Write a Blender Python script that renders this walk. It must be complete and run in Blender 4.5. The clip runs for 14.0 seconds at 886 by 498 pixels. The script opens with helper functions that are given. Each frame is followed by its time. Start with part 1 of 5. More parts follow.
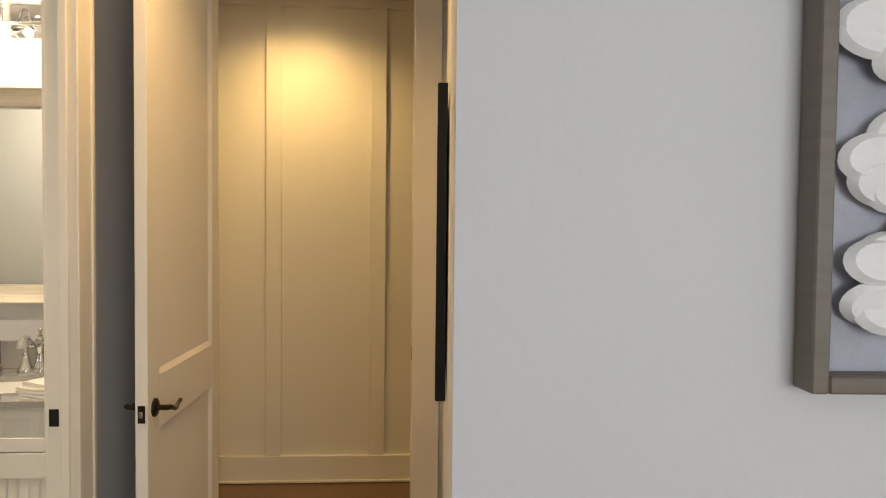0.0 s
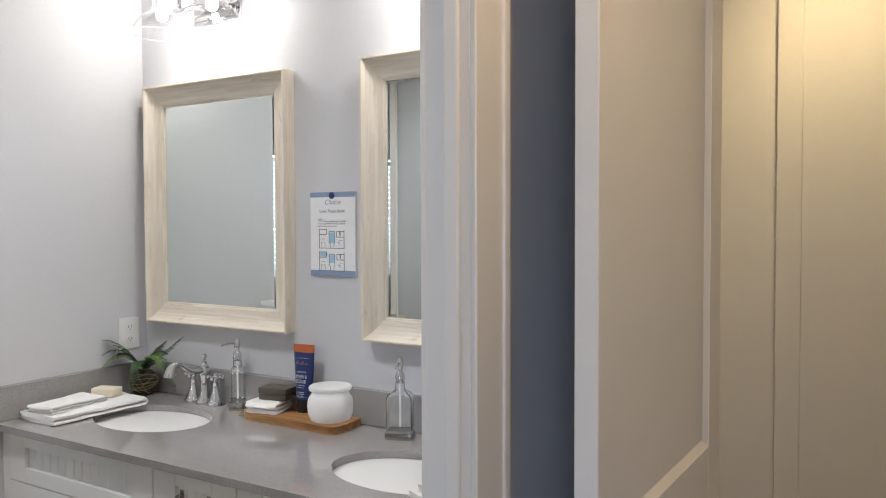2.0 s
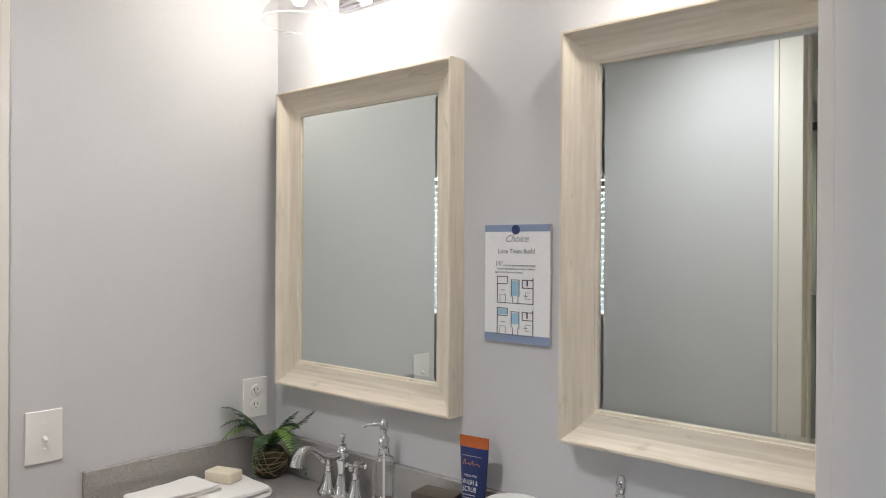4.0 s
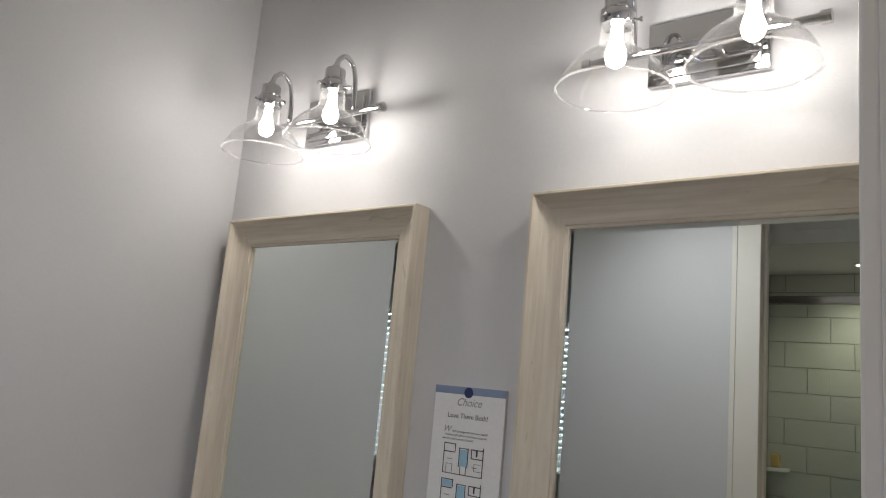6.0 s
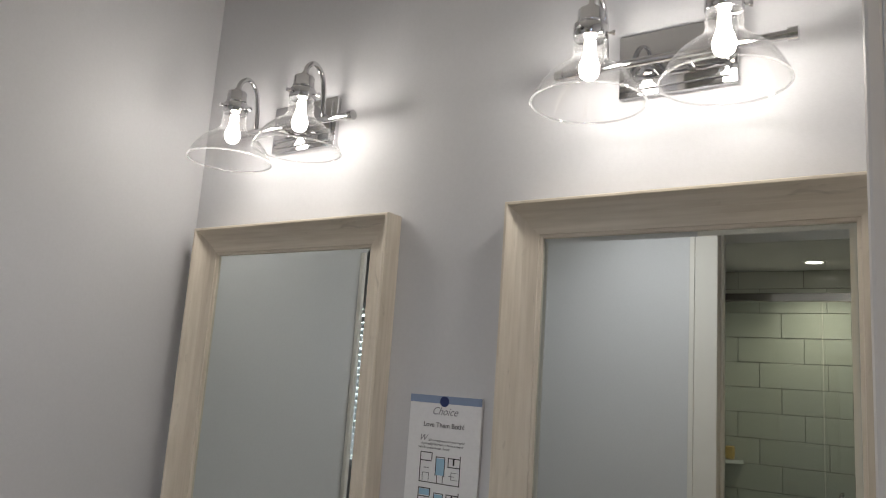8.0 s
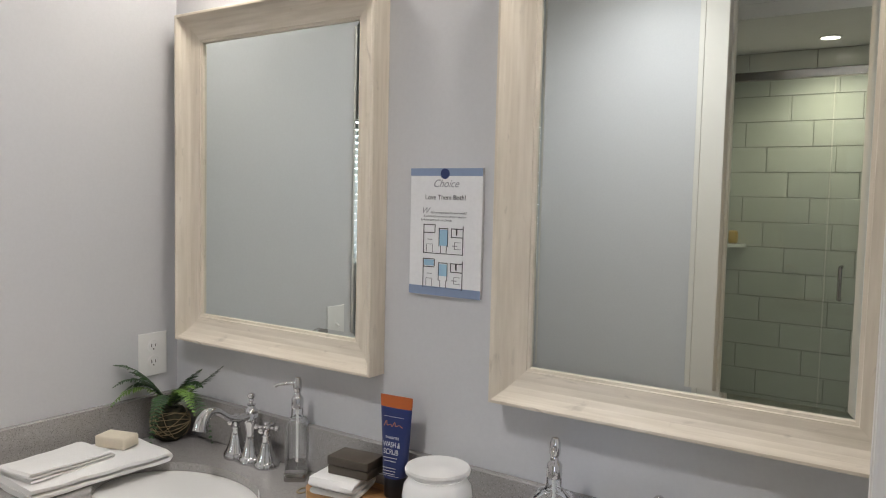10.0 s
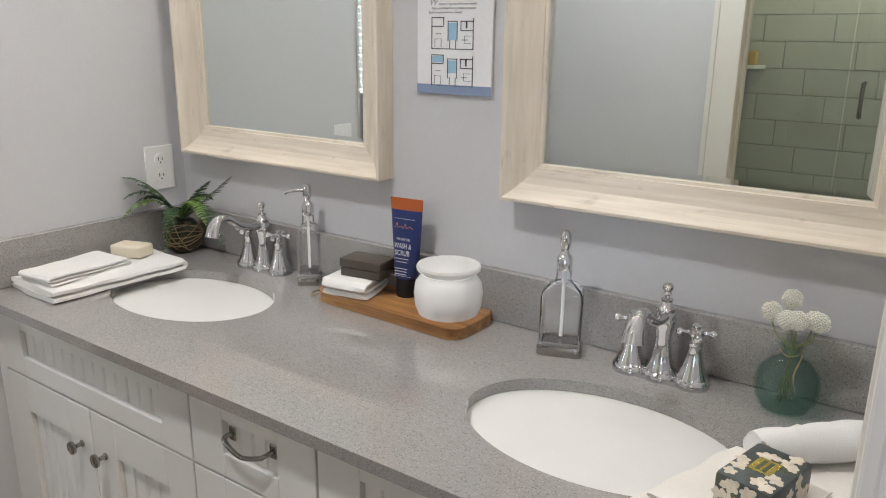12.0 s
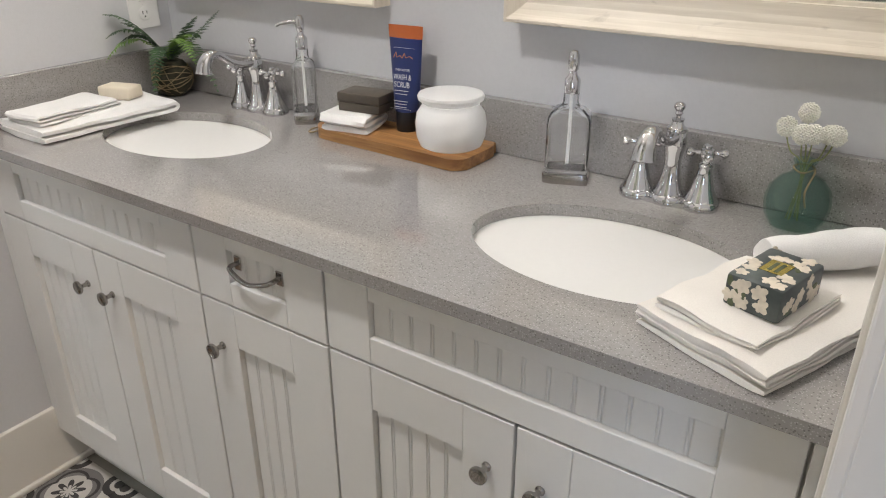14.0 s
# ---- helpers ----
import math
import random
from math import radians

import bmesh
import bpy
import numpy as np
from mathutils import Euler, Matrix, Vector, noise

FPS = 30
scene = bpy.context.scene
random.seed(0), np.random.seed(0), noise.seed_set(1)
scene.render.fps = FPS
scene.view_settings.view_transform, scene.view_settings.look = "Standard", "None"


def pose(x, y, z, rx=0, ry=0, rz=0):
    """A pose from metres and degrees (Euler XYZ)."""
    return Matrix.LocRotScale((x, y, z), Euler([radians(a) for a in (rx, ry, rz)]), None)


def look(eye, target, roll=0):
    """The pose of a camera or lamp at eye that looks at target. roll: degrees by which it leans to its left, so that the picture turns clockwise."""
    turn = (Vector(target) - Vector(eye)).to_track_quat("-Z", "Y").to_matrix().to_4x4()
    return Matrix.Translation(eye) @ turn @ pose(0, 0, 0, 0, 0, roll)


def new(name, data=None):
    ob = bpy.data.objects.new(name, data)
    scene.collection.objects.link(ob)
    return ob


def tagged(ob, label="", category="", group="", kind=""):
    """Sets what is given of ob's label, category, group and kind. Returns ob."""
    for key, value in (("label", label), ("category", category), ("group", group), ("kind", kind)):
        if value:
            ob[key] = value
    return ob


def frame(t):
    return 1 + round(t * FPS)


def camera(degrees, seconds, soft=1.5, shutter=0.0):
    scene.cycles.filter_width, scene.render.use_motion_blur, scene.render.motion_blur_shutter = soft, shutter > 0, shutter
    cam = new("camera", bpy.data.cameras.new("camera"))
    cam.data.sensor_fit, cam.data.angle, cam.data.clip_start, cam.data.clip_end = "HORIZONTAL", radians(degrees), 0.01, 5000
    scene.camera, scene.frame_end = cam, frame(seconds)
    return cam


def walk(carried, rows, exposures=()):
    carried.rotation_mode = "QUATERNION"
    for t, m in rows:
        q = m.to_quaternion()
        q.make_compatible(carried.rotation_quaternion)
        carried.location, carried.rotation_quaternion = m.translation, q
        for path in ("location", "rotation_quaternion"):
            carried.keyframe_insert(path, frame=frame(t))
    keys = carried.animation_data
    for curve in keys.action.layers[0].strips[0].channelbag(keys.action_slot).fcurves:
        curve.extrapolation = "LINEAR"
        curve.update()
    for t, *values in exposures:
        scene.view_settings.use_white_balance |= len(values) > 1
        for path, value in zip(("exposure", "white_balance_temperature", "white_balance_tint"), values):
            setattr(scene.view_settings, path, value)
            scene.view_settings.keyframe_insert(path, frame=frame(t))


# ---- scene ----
cam = camera(61.0, 14.0, soft=1.1)
UNIT, Z0 = 0.885, -0.14  # metres in a unit of the plan; the plan's floor level
PATH = [
    (0, (0.007, 0.196, 1.513), (0.139, 2.19, 1.439), 0.6),
    (0.5, (0.005, 0.545, 1.536), (-0.208, 2.532, 1.467), 0.7),
    (1, (-0.102, 0.89, 1.546), (-0.603, 2.825, 1.466), 0.1),
    (1.5, (-0.226, 1.194, 1.535), (-1.002, 3.036, 1.46), -0.4),
    (2, (-0.361, 1.413, 1.525), (-1.372, 3.137, 1.457), -0.2),
    (2.5, (-0.511, 1.627, 1.551), (-1.699, 3.234, 1.477), 0.0),
    (3, (-0.661, 1.762, 1.554), (-1.982, 3.264, 1.513), -0.2),
    (5.5, (-0.939, 1.963, 1.609), (-2.212, 3.499, 1.754), 3.1),
    (6, (-0.93, 1.973, 1.63), (-2.151, 3.52, 1.976), 5.2),
    (6.5, (-0.954, 1.918, 1.682), (-2.092, 3.514, 2.077), 4.4),
    (7, (-0.956, 1.92, 1.681), (-2.07, 3.524, 2.112), 4.5),
    (9.5, (-0.972, 1.978, 1.585), (-2.105, 3.626, 1.583), 1.9),
    (10, (-0.971, 1.988, 1.565), (-2.101, 3.633, 1.427), 1.3),
    (10.5, (-0.973, 2.003, 1.533), (-2.106, 3.631, 1.277), 1.0),
    (11, (-0.974, 2.006, 1.509), (-2.104, 3.616, 1.144), 0.8),
    (11.5, (-0.978, 1.996, 1.49), (-2.092, 3.592, 1.029), 0.8),
    (12, (-0.981, 2.0, 1.472), (-2.083, 3.578, 0.929), 0.7),
    (12.5, (-0.985, 1.998, 1.452), (-2.07, 3.559, 0.829), 0.6),
    (13, (-0.985, 1.997, 1.435), (-2.053, 3.536, 0.734), 0.4),
    (13.5, (-0.989, 1.995, 1.412), (-2.035, 3.511, 0.633), 0.3),
    (14, (-0.994, 1.995, 1.393), (-2.016, 3.48, 0.527), -0.1),
]
EXPOSURES = [(0.0, 0.22, 10300, 10), (0.5, 0.17, 8250, 9), (1.0, 0.12, 6650, 10), (1.5, -0.03, 6400, 10), (2.0, -0.02, 6350, 10), (3.2, -0.1, 6700, 10), (5.3, -0.45, 6600, 10), (6.0, -0.97, 6600, 10), (7.2, -1.12, 6600, 10), (9.3, -0.52, 6650, 10), (10.0, -0.25, 6650, 10), (11.0, -0.05, 6600, 10), (12.5, 0.12, 6650, 10), (14.0, 0.2, 6750, 10)]
walk(cam, [(t, look(eye, target, roll)) for t, eye, target, roll in PATH], EXPOSURES)


# ---- light ----
def rgb(c):
    return (c[0], c[1], c[2], 1.0)


world = bpy.data.worlds.new("sky")
scene.world = world
world.use_nodes = True
sky = world.node_tree.nodes.new("ShaderNodeTexSky")
sky.sky_type, sky.sun_disc = "NISHITA", False
sky.sun_elevation, sky.sun_rotation = radians(40), radians(200)
world.node_tree.links.new(sky.outputs[0], world.node_tree.nodes["Background"].inputs[0])
world.node_tree.nodes["Background"].inputs[1].default_value = 0.12


def lamp(name, kind, m, power, colour, size=0.1, size_y=None, spot=None):
    d = bpy.data.lights.new(name, kind)
    d.energy, d.color = power, colour
    if kind == "AREA":
        d.size = size
        if size_y:
            d.shape, d.size_y = "RECTANGLE", size_y
    elif kind != "SUN":
        d.shadow_soft_size = size
    if spot:
        d.spot_size, d.spot_blend = radians(spot), 1.0
    ob = new(name, d)
    ob.matrix_world = m
    return ob


sun = lamp("sun", "SUN", look((0, 0, 8), (1.2, 2.4, 5.0)), 2.5, (1.0, 0.95, 0.88))
sun.data.angle = radians(0.5)
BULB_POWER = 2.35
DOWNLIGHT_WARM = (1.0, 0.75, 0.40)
# daylight in the openings of the two bedrooms' windows
lamp("window_light", "AREA", look((1.2, -2.92, 1.6), (1.2, 0.0, 1.5)), 78, (0.53, 0.69, 1.0), 1.8, 1.5)
lamp("window_light", "AREA", look((-4.55, -0.10, 1.7), (-4.2, 2.5, 1.2)), 125, (0.78, 0.88, 1.0), 1.6, 1.1)
# recessed lamps, the last one an added, unseen fill
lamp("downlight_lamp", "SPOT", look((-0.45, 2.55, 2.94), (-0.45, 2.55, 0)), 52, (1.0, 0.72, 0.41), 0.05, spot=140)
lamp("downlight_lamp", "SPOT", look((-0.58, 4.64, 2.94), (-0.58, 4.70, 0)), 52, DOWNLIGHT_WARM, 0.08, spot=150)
lamp("downlight_lamp", "SPOT", look((-1.728, 0.55, 2.51), (-1.728, 0.55, 0)), 28, (1.0, 0.93, 0.74), 0.05, spot=150)
# added fill over the bathroom floor, brightens cabinet fronts and counter
lamp("downlight_lamp", "SPOT", look((-2.2, 2.35, 2.94), (-2.2, 2.35, 0)), 78, (0.97, 0.97, 1.0), 0.06, spot=132)


# ---- materials ----
def material(name, colour, rough=0.5, metal=0.0, vary=0.06, scale=8.0, fine=0.03, fine_scale=120.0, bump=0.0, bump_scale=200.0,
             stretch=(1, 1, 1), coat=0.0, spec=0.5, dark=None, rand=0.0, sheen=0.0, sub=0.0):
    """A painted, stone or cloth surface: a base colour varied at two scales, with fine relief."""
    m = bpy.data.materials.new(name)
    m.use_nodes = True
    nt, bs = m.node_tree, m.node_tree.nodes["Principled BSDF"]
    n, li = nt.nodes.new, nt.links.new
    co = n("ShaderNodeTexCoord")
    mp = n("ShaderNodeMapping")
    mp.inputs["Scale"].default_value = stretch
    li(co.outputs["Object"], mp.inputs["Vector"])
    dark = dark or tuple(c * 0.7 for c in colour)
    last = None
    for sc, amount, det in ((scale, vary, 4), (fine_scale, fine, 2)):
        t = n("ShaderNodeTexNoise")
        t.inputs["Scale"].default_value, t.inputs["Detail"].default_value = sc, det
        li(mp.outputs[0], t.inputs["Vector"])
        r = n("ShaderNodeMapRange")
        r.inputs["From Min"].default_value, r.inputs["From Max"].default_value = 0.35, 0.7
        r.inputs["To Min"].default_value, r.inputs["To Max"].default_value = 0.0, min(1.0, amount * 4)
        li(t.outputs[0], r.inputs[0])
        mx = n("ShaderNodeMix")
        mx.data_type = "RGBA"
        li(r.outputs[0], mx.inputs["Factor"])
        if last is None:
            mx.inputs["A"].default_value = rgb(colour)
        else:
            li(last, mx.inputs["A"])
        mx.inputs["B"].default_value = rgb(dark)
        last = mx.outputs["Result"]
    if rand:
        oi = n("ShaderNodeObjectInfo")
        r = n("ShaderNodeMapRange")
        r.inputs["To Min"].default_value, r.inputs["To Max"].default_value = 1 - rand, 1 + rand
        li(oi.outputs["Random"], r.inputs[0])
        hs = n("ShaderNodeHueSaturation")
        li(r.outputs[0], hs.inputs["Value"])
        li(last, hs.inputs["Color"])
        last = hs.outputs[0]
    li(last, bs.inputs["Base Color"])
    bs.inputs["Roughness"].default_value, bs.inputs["Metallic"].default_value = rough, metal
    bs.inputs["Coat Weight"].default_value = coat
    bs.inputs["Specular IOR Level"].default_value = spec
    bs.inputs["Sheen Weight"].default_value = sheen
    if sub:
        bs.inputs["Subsurface Weight"].default_value = sub
        bs.inputs["Subsurface Radius"].default_value = (0.02, 0.02, 0.02)
    if bump:
        t = n("ShaderNodeTexNoise")
        t.inputs["Scale"].default_value, t.inputs["Detail"].default_value = bump_scale, 3
        li(mp.outputs[0], t.inputs["Vector"])
        b = n("ShaderNodeBump")
        b.inputs["Strength"].default_value, b.inputs["Distance"].default_value = bump, 0.002
        li(t.outputs[0], b.inputs["Height"])
        li(b.outputs[0], bs.inputs["Normal"])
    return m


def glass(name, colour=(1, 1, 1), rough=0.0, ior=1.45, thin=False):
    m = bpy.data.materials.new(name)
    m.use_nodes = True
    bs = m.node_tree.nodes["Principled BSDF"]
    bs.inputs["Base Color"].default_value = rgb(colour)
    bs.inputs["Transmission Weight"].default_value = 1.0
    bs.inputs["Roughness"].default_value, bs.inputs["IOR"].default_value = rough, ior
    return m


def clear_pane(name, colour=(1, 1, 1), gloss=0.08, edge=0.6, power=4.0, edge_light=0.0):
    """Thin clear glass: mostly see-through, with mirror gloss that grows towards its edges."""
    m = bpy.data.materials.new(name)
    m.use_nodes = True
    nt = m.node_tree
    n, li = nt.nodes.new, nt.links.new
    nt.nodes.remove(nt.nodes["Principled BSDF"])
    tr, gl, mx, lw = n("ShaderNodeBsdfTransparent"), n("ShaderNodeBsdfGlossy"), n("ShaderNodeMixShader"), n("ShaderNodeLayerWeight")
    tr.inputs[0].default_value, gl.inputs["Roughness"].default_value = rgb(colour), 0.02
    pw, mr = n("ShaderNodeMath"), n("ShaderNodeMapRange")
    pw.operation = "POWER"
    pw.inputs[1].default_value = power
    lw.inputs[0].default_value = 0.5
    mr.inputs["To Min"].default_value, mr.inputs["To Max"].default_value = gloss, edge
    li(lw.outputs["Facing"], pw.inputs[0])
    li(pw.outputs[0], mr.inputs[0])
    li(mr.outputs[0], mx.inputs[0])
    # white share stands in for bulb light caught along the clear edges
    sheen, tl = n("ShaderNodeMixShader"), n("ShaderNodeBsdfTranslucent")
    tl.inputs[0].default_value, sheen.inputs[0].default_value = (0.95, 0.95, 0.95, 1), edge_light
    li(gl.outputs[0], sheen.inputs[1])
    li(tl.outputs[0], sheen.inputs[2])
    li(tr.outputs[0], mx.inputs[1])
    li(sheen.outputs[0], mx.inputs[2])
    li(mx.outputs[0], nt.nodes["Material Output"].inputs[0])
    return m


def glow(name, colour, strength):
    m = bpy.data.materials.new(name)
    m.use_nodes = True
    bs = m.node_tree.nodes["Principled BSDF"]
    bs.inputs["Base Color"].default_value = rgb(colour)
    bs.inputs["Emission Color"].default_value = rgb(colour)
    bs.inputs["Emission Strength"].default_value = strength
    return m


WALL = material("grey_wall_paint", (0.60, 0.60, 0.615), 0.55, vary=0.02, scale=1.5, fine=0.02, bump=0.12, bump_scale=260)
WALL_BED = material("pale_wall_paint", (0.66, 0.66, 0.66), 0.6, vary=0.02, scale=1.5, fine=0.02, bump=0.12, bump_scale=260)
CEIL = material("ceiling_paint", (0.82, 0.81, 0.79), 0.8, vary=0.02, bump=0.1)
TRIM = material("trim_paint", (0.74, 0.71, 0.66), 0.35, vary=0.03, scale=3, fine=0.01, bump=0.03, bump_scale=90)
PANEL = material("panelling_paint", (0.72, 0.69, 0.63), 0.4, vary=0.03, scale=2, fine=0.01, bump=0.04, bump_scale=90)
VANITY = material("white_cabinet_paint", (0.77, 0.76, 0.735), 0.32, vary=0.02, scale=3, fine=0.01, bump=0.03, bump_scale=120)
DARKGAP = material("cabinet_inside", (0.25, 0.24, 0.22), 0.7)
CHROME = material("polished_chrome", (0.66, 0.66, 0.67), 0.06, 1.0, vary=0.01, fine=0.0)
NICKEL = material("satin_nickel", (0.40, 0.38, 0.36), 0.18, 1.0, vary=0.04, fine=0.02)
BLACK = material("black_metal", (0.012, 0.012, 0.013), 0.35, 0.3, vary=0.02)
BRONZE = material("dark_bronze", (0.028, 0.022, 0.018), 0.32, 0.7, vary=0.1)
PORCELAIN = material("white_porcelain", (0.86, 0.86, 0.85), 0.08, vary=0.01, fine=0.0, coat=0.4)
PLASTIC = material("white_plastic", (0.80, 0.79, 0.77), 0.35, vary=0.01, fine=0.0)
TOWEL = material("white_terry_cloth", (0.84, 0.83, 0.81), 0.95, vary=0.03, scale=14, fine=0.05, fine_scale=400, bump=0.5, bump_scale=700, sheen=0.3)
LINEN = material("cream_linen", (0.84, 0.80, 0.74), 0.9, vary=0.03, scale=20, fine=0.05, fine_scale=500, bump=0.35, bump_scale=900, sheen=0.2)
SOAP = material("cream_soap", (0.78, 0.70, 0.56), 0.5, vary=0.05, sub=0.2)
DARKSOAP = material("dark_brown_soap", (0.075, 0.06, 0.045), 0.5, vary=0.1, scale=30)
MIRROR = material("mirror_silver", (0.78, 0.835, 0.82), 0.0, 1.0, vary=0.0, fine=0.0)
WOOD_FLOOR = material("oak_floor", (0.20, 0.105, 0.045), 0.35, vary=0.2, scale=4, stretch=(12, 1, 1), fine=0.1, rand=0.15, bump=0.1)
GROUT = material("grout", (0.34, 0.335, 0.30), 0.9, vary=0.08, scale=30, bump=0.2)
TILE = material("glazed_wall_tile", (0.60, 0.60, 0.545), 0.14, vary=0.03, scale=6, fine=0.01, rand=0.03, coat=0.3)
BULB = glow("lit_bulb", (1.0, 0.96, 0.90), 45.0)
LED = glow("lit_downlight", (1.0, 0.93, 0.80), 14.0)
# shade and rim are whitened to look lit by their bulbs
CLEAR = clear_pane("clear_shade_glass", (0.985, 0.985, 0.985), 0.05, 0.6, 3.0, 0.06)
RIM = clear_pane("thick_glass_rim", (0.98, 0.98, 0.98), 0.3, 0.8, 2.0, 0.4)
PANE = clear_pane("clear_pane_glass", (0.93, 0.96, 0.94), 0.04)
BOTTLE = glass("bottle_glass", (0.985, 0.99, 0.99), 0.0, 1.40)
GREEN_GLASS = clear_pane("green_glass", (0.82, 0.92, 0.89), 0.05, 0.35, 3.5)
FROST = material("frosted_glass", (0.93, 0.93, 0.925), 0.38, vary=0.03, fine=0.01)
FROST.node_tree.nodes["Principled BSDF"].inputs["Transmission Weight"].default_value = 0.52
FROST.node_tree.nodes["Principled BSDF"].inputs["IOR"].default_value = 1.25
LEAF = material("fern_leaf", (0.05, 0.12, 0.035), 0.5, vary=0.25, scale=25, dark=(0.02, 0.04, 0.02), rand=0.25)
LEAF_LIGHT = material("light_fern_leaf", (0.16, 0.29, 0.055), 0.5, vary=0.2, scale=25)
MOSS = material("moss_ball", (0.055, 0.05, 0.028), 0.95, vary=0.3, scale=60, bump=1.0, bump_scale=160, dark=(0.02, 0.02, 0.012))
TWINE = material("twine", (0.30, 0.23, 0.13), 0.9, vary=0.2, scale=80, bump=0.5, bump_scale=500)
STEM = material("dry_stem", (0.24, 0.26, 0.10), 0.7, vary=0.2, scale=50)
PETAL = material("dried_white_flower", (0.86, 0.85, 0.79), 0.9, vary=0.15, scale=80, dark=(0.62, 0.62, 0.50), bump=0.4, bump_scale=300)
TUBE_BLUE = material("navy_plastic", (0.016, 0.030, 0.13), 0.3, vary=0.03)
TUBE_ORANGE = material("orange_plastic", (0.42, 0.10, 0.02), 0.35, vary=0.03)
TUBE_CAP = material("black_cap", (0.006, 0.006, 0.008), 0.3)
PRINT_WHITE = material("white_print", (0.75, 0.76, 0.78), 0.5)
PRINT_ORANGE = material("orange_print", (0.55, 0.20, 0.08), 0.5)
PAPER = material("white_card", (0.82, 0.82, 0.83), 0.5, vary=0.01)
PAPER_BLUE = material("blue_print", (0.24, 0.31, 0.46), 0.5, vary=0.02)
PAPER_LIGHT = material("light_blue_print", (0.34, 0.55, 0.70), 0.5)
INK = material("black_ink", (0.03, 0.03, 0.035), 0.6)
INK_NAVY = material("navy_ink", (0.02, 0.035, 0.13), 0.5)
INK_GREY = material("grey_ink", (0.28, 0.28, 0.30), 0.6)
ART_FRAME = material("taupe_frame", (0.17, 0.14, 0.11), 0.45, vary=0.12, scale=10, stretch=(1, 1, 8))
ART_BACK = material("blue_grey_canvas", (0.50, 0.52, 0.58), 0.7, vary=0.2, scale=5, dark=(0.24, 0.24, 0.28))
PLASTER = material("white_plaster", (0.85, 0.84, 0.83), 0.7, vary=0.05, scale=20, bump=0.2)
MATBOARD = material("pale_print", (0.55, 0.55, 0.52), 0.4, vary=0.2, scale=6)
BLIND = material("white_blind", (0.85, 0.85, 0.84), 0.5)
GOLD = material("gold_foil", (0.75, 0.62, 0.18), 0.25, 0.9, vary=0.15, scale=60)
PACK = material("dark_floral_paper", (0.085, 0.10, 0.095), 0.4, vary=0.25, scale=22, dark=(0.03, 0.04, 0.045))
PACK_PETAL = material("printed_petal", (0.74, 0.66, 0.54), 0.5, vary=0.2, scale=60)
PACK_LEAF = material("printed_leaf", (0.10, 0.12, 0.06), 0.5, vary=0.2, scale=60)


def quartz():
    m = material("grey_quartz", (0.33, 0.314, 0.304), 0.06, vary=0.05, scale=5, fine=0.04, fine_scale=220, coat=0.7)
    nt, bs = m.node_tree, m.node_tree.nodes["Principled BSDF"]
    n, li = nt.nodes.new, nt.links.new
    base = bs.inputs["Base Color"].links[0].from_socket
    co = n("ShaderNodeTexCoord")
    for sc, lo, hi, col in ((235, 0.05, 0.28, (0.115, 0.105, 0.10)), (320, 0.04, 0.28, (0.55, 0.53, 0.515))):
        v = n("ShaderNodeTexVoronoi")
        v.inputs["Scale"].default_value = sc
        li(co.outputs["Object"], v.inputs["Vector"])
        r = n("ShaderNodeMapRange")
        r.inputs["From Min"].default_value, r.inputs["From Max"].default_value = lo + 0.10, hi + 0.12
        r.inputs["To Min"].default_value, r.inputs["To Max"].default_value = 0.78, 0.0
        li(v.outputs["Distance"], r.inputs[0])
        k = n("ShaderNodeMath")
        k.operation = "MULTIPLY"
        s = n("ShaderNodeSeparateColor")
        li(v.outputs["Color"], s.inputs[0])
        g = n("ShaderNodeMath")
        g.operation = "GREATER_THAN"
        g.inputs[1].default_value = 0.45
        li(s.outputs[0], g.inputs[0])
        li(r.outputs[0], k.inputs[0])
        li(g.outputs[0], k.inputs[1])
        mx = n("ShaderNodeMix")
        mx.data_type = "RGBA"
        li(k.outputs[0], mx.inputs["Factor"])
        li(base, mx.inputs["A"])
        mx.inputs["B"].default_value = rgb(col)
        base = mx.outputs["Result"]
    li(base, bs.inputs["Base Color"])
    return m


QUARTZ = quartz()


def grain(name, light, darkc, along, rough=0.45, scale=3.0, knots=0.5):
    """Wood with grain along one axis."""
    st = [14.0, 14.0, 14.0]
    st["xyz".index(along)] = 0.9
    return material(name, light, rough, vary=0.25 * knots, scale=scale, fine=0.14, fine_scale=scale * 5, stretch=tuple(st), dark=darkc, bump=0.08, bump_scale=30)


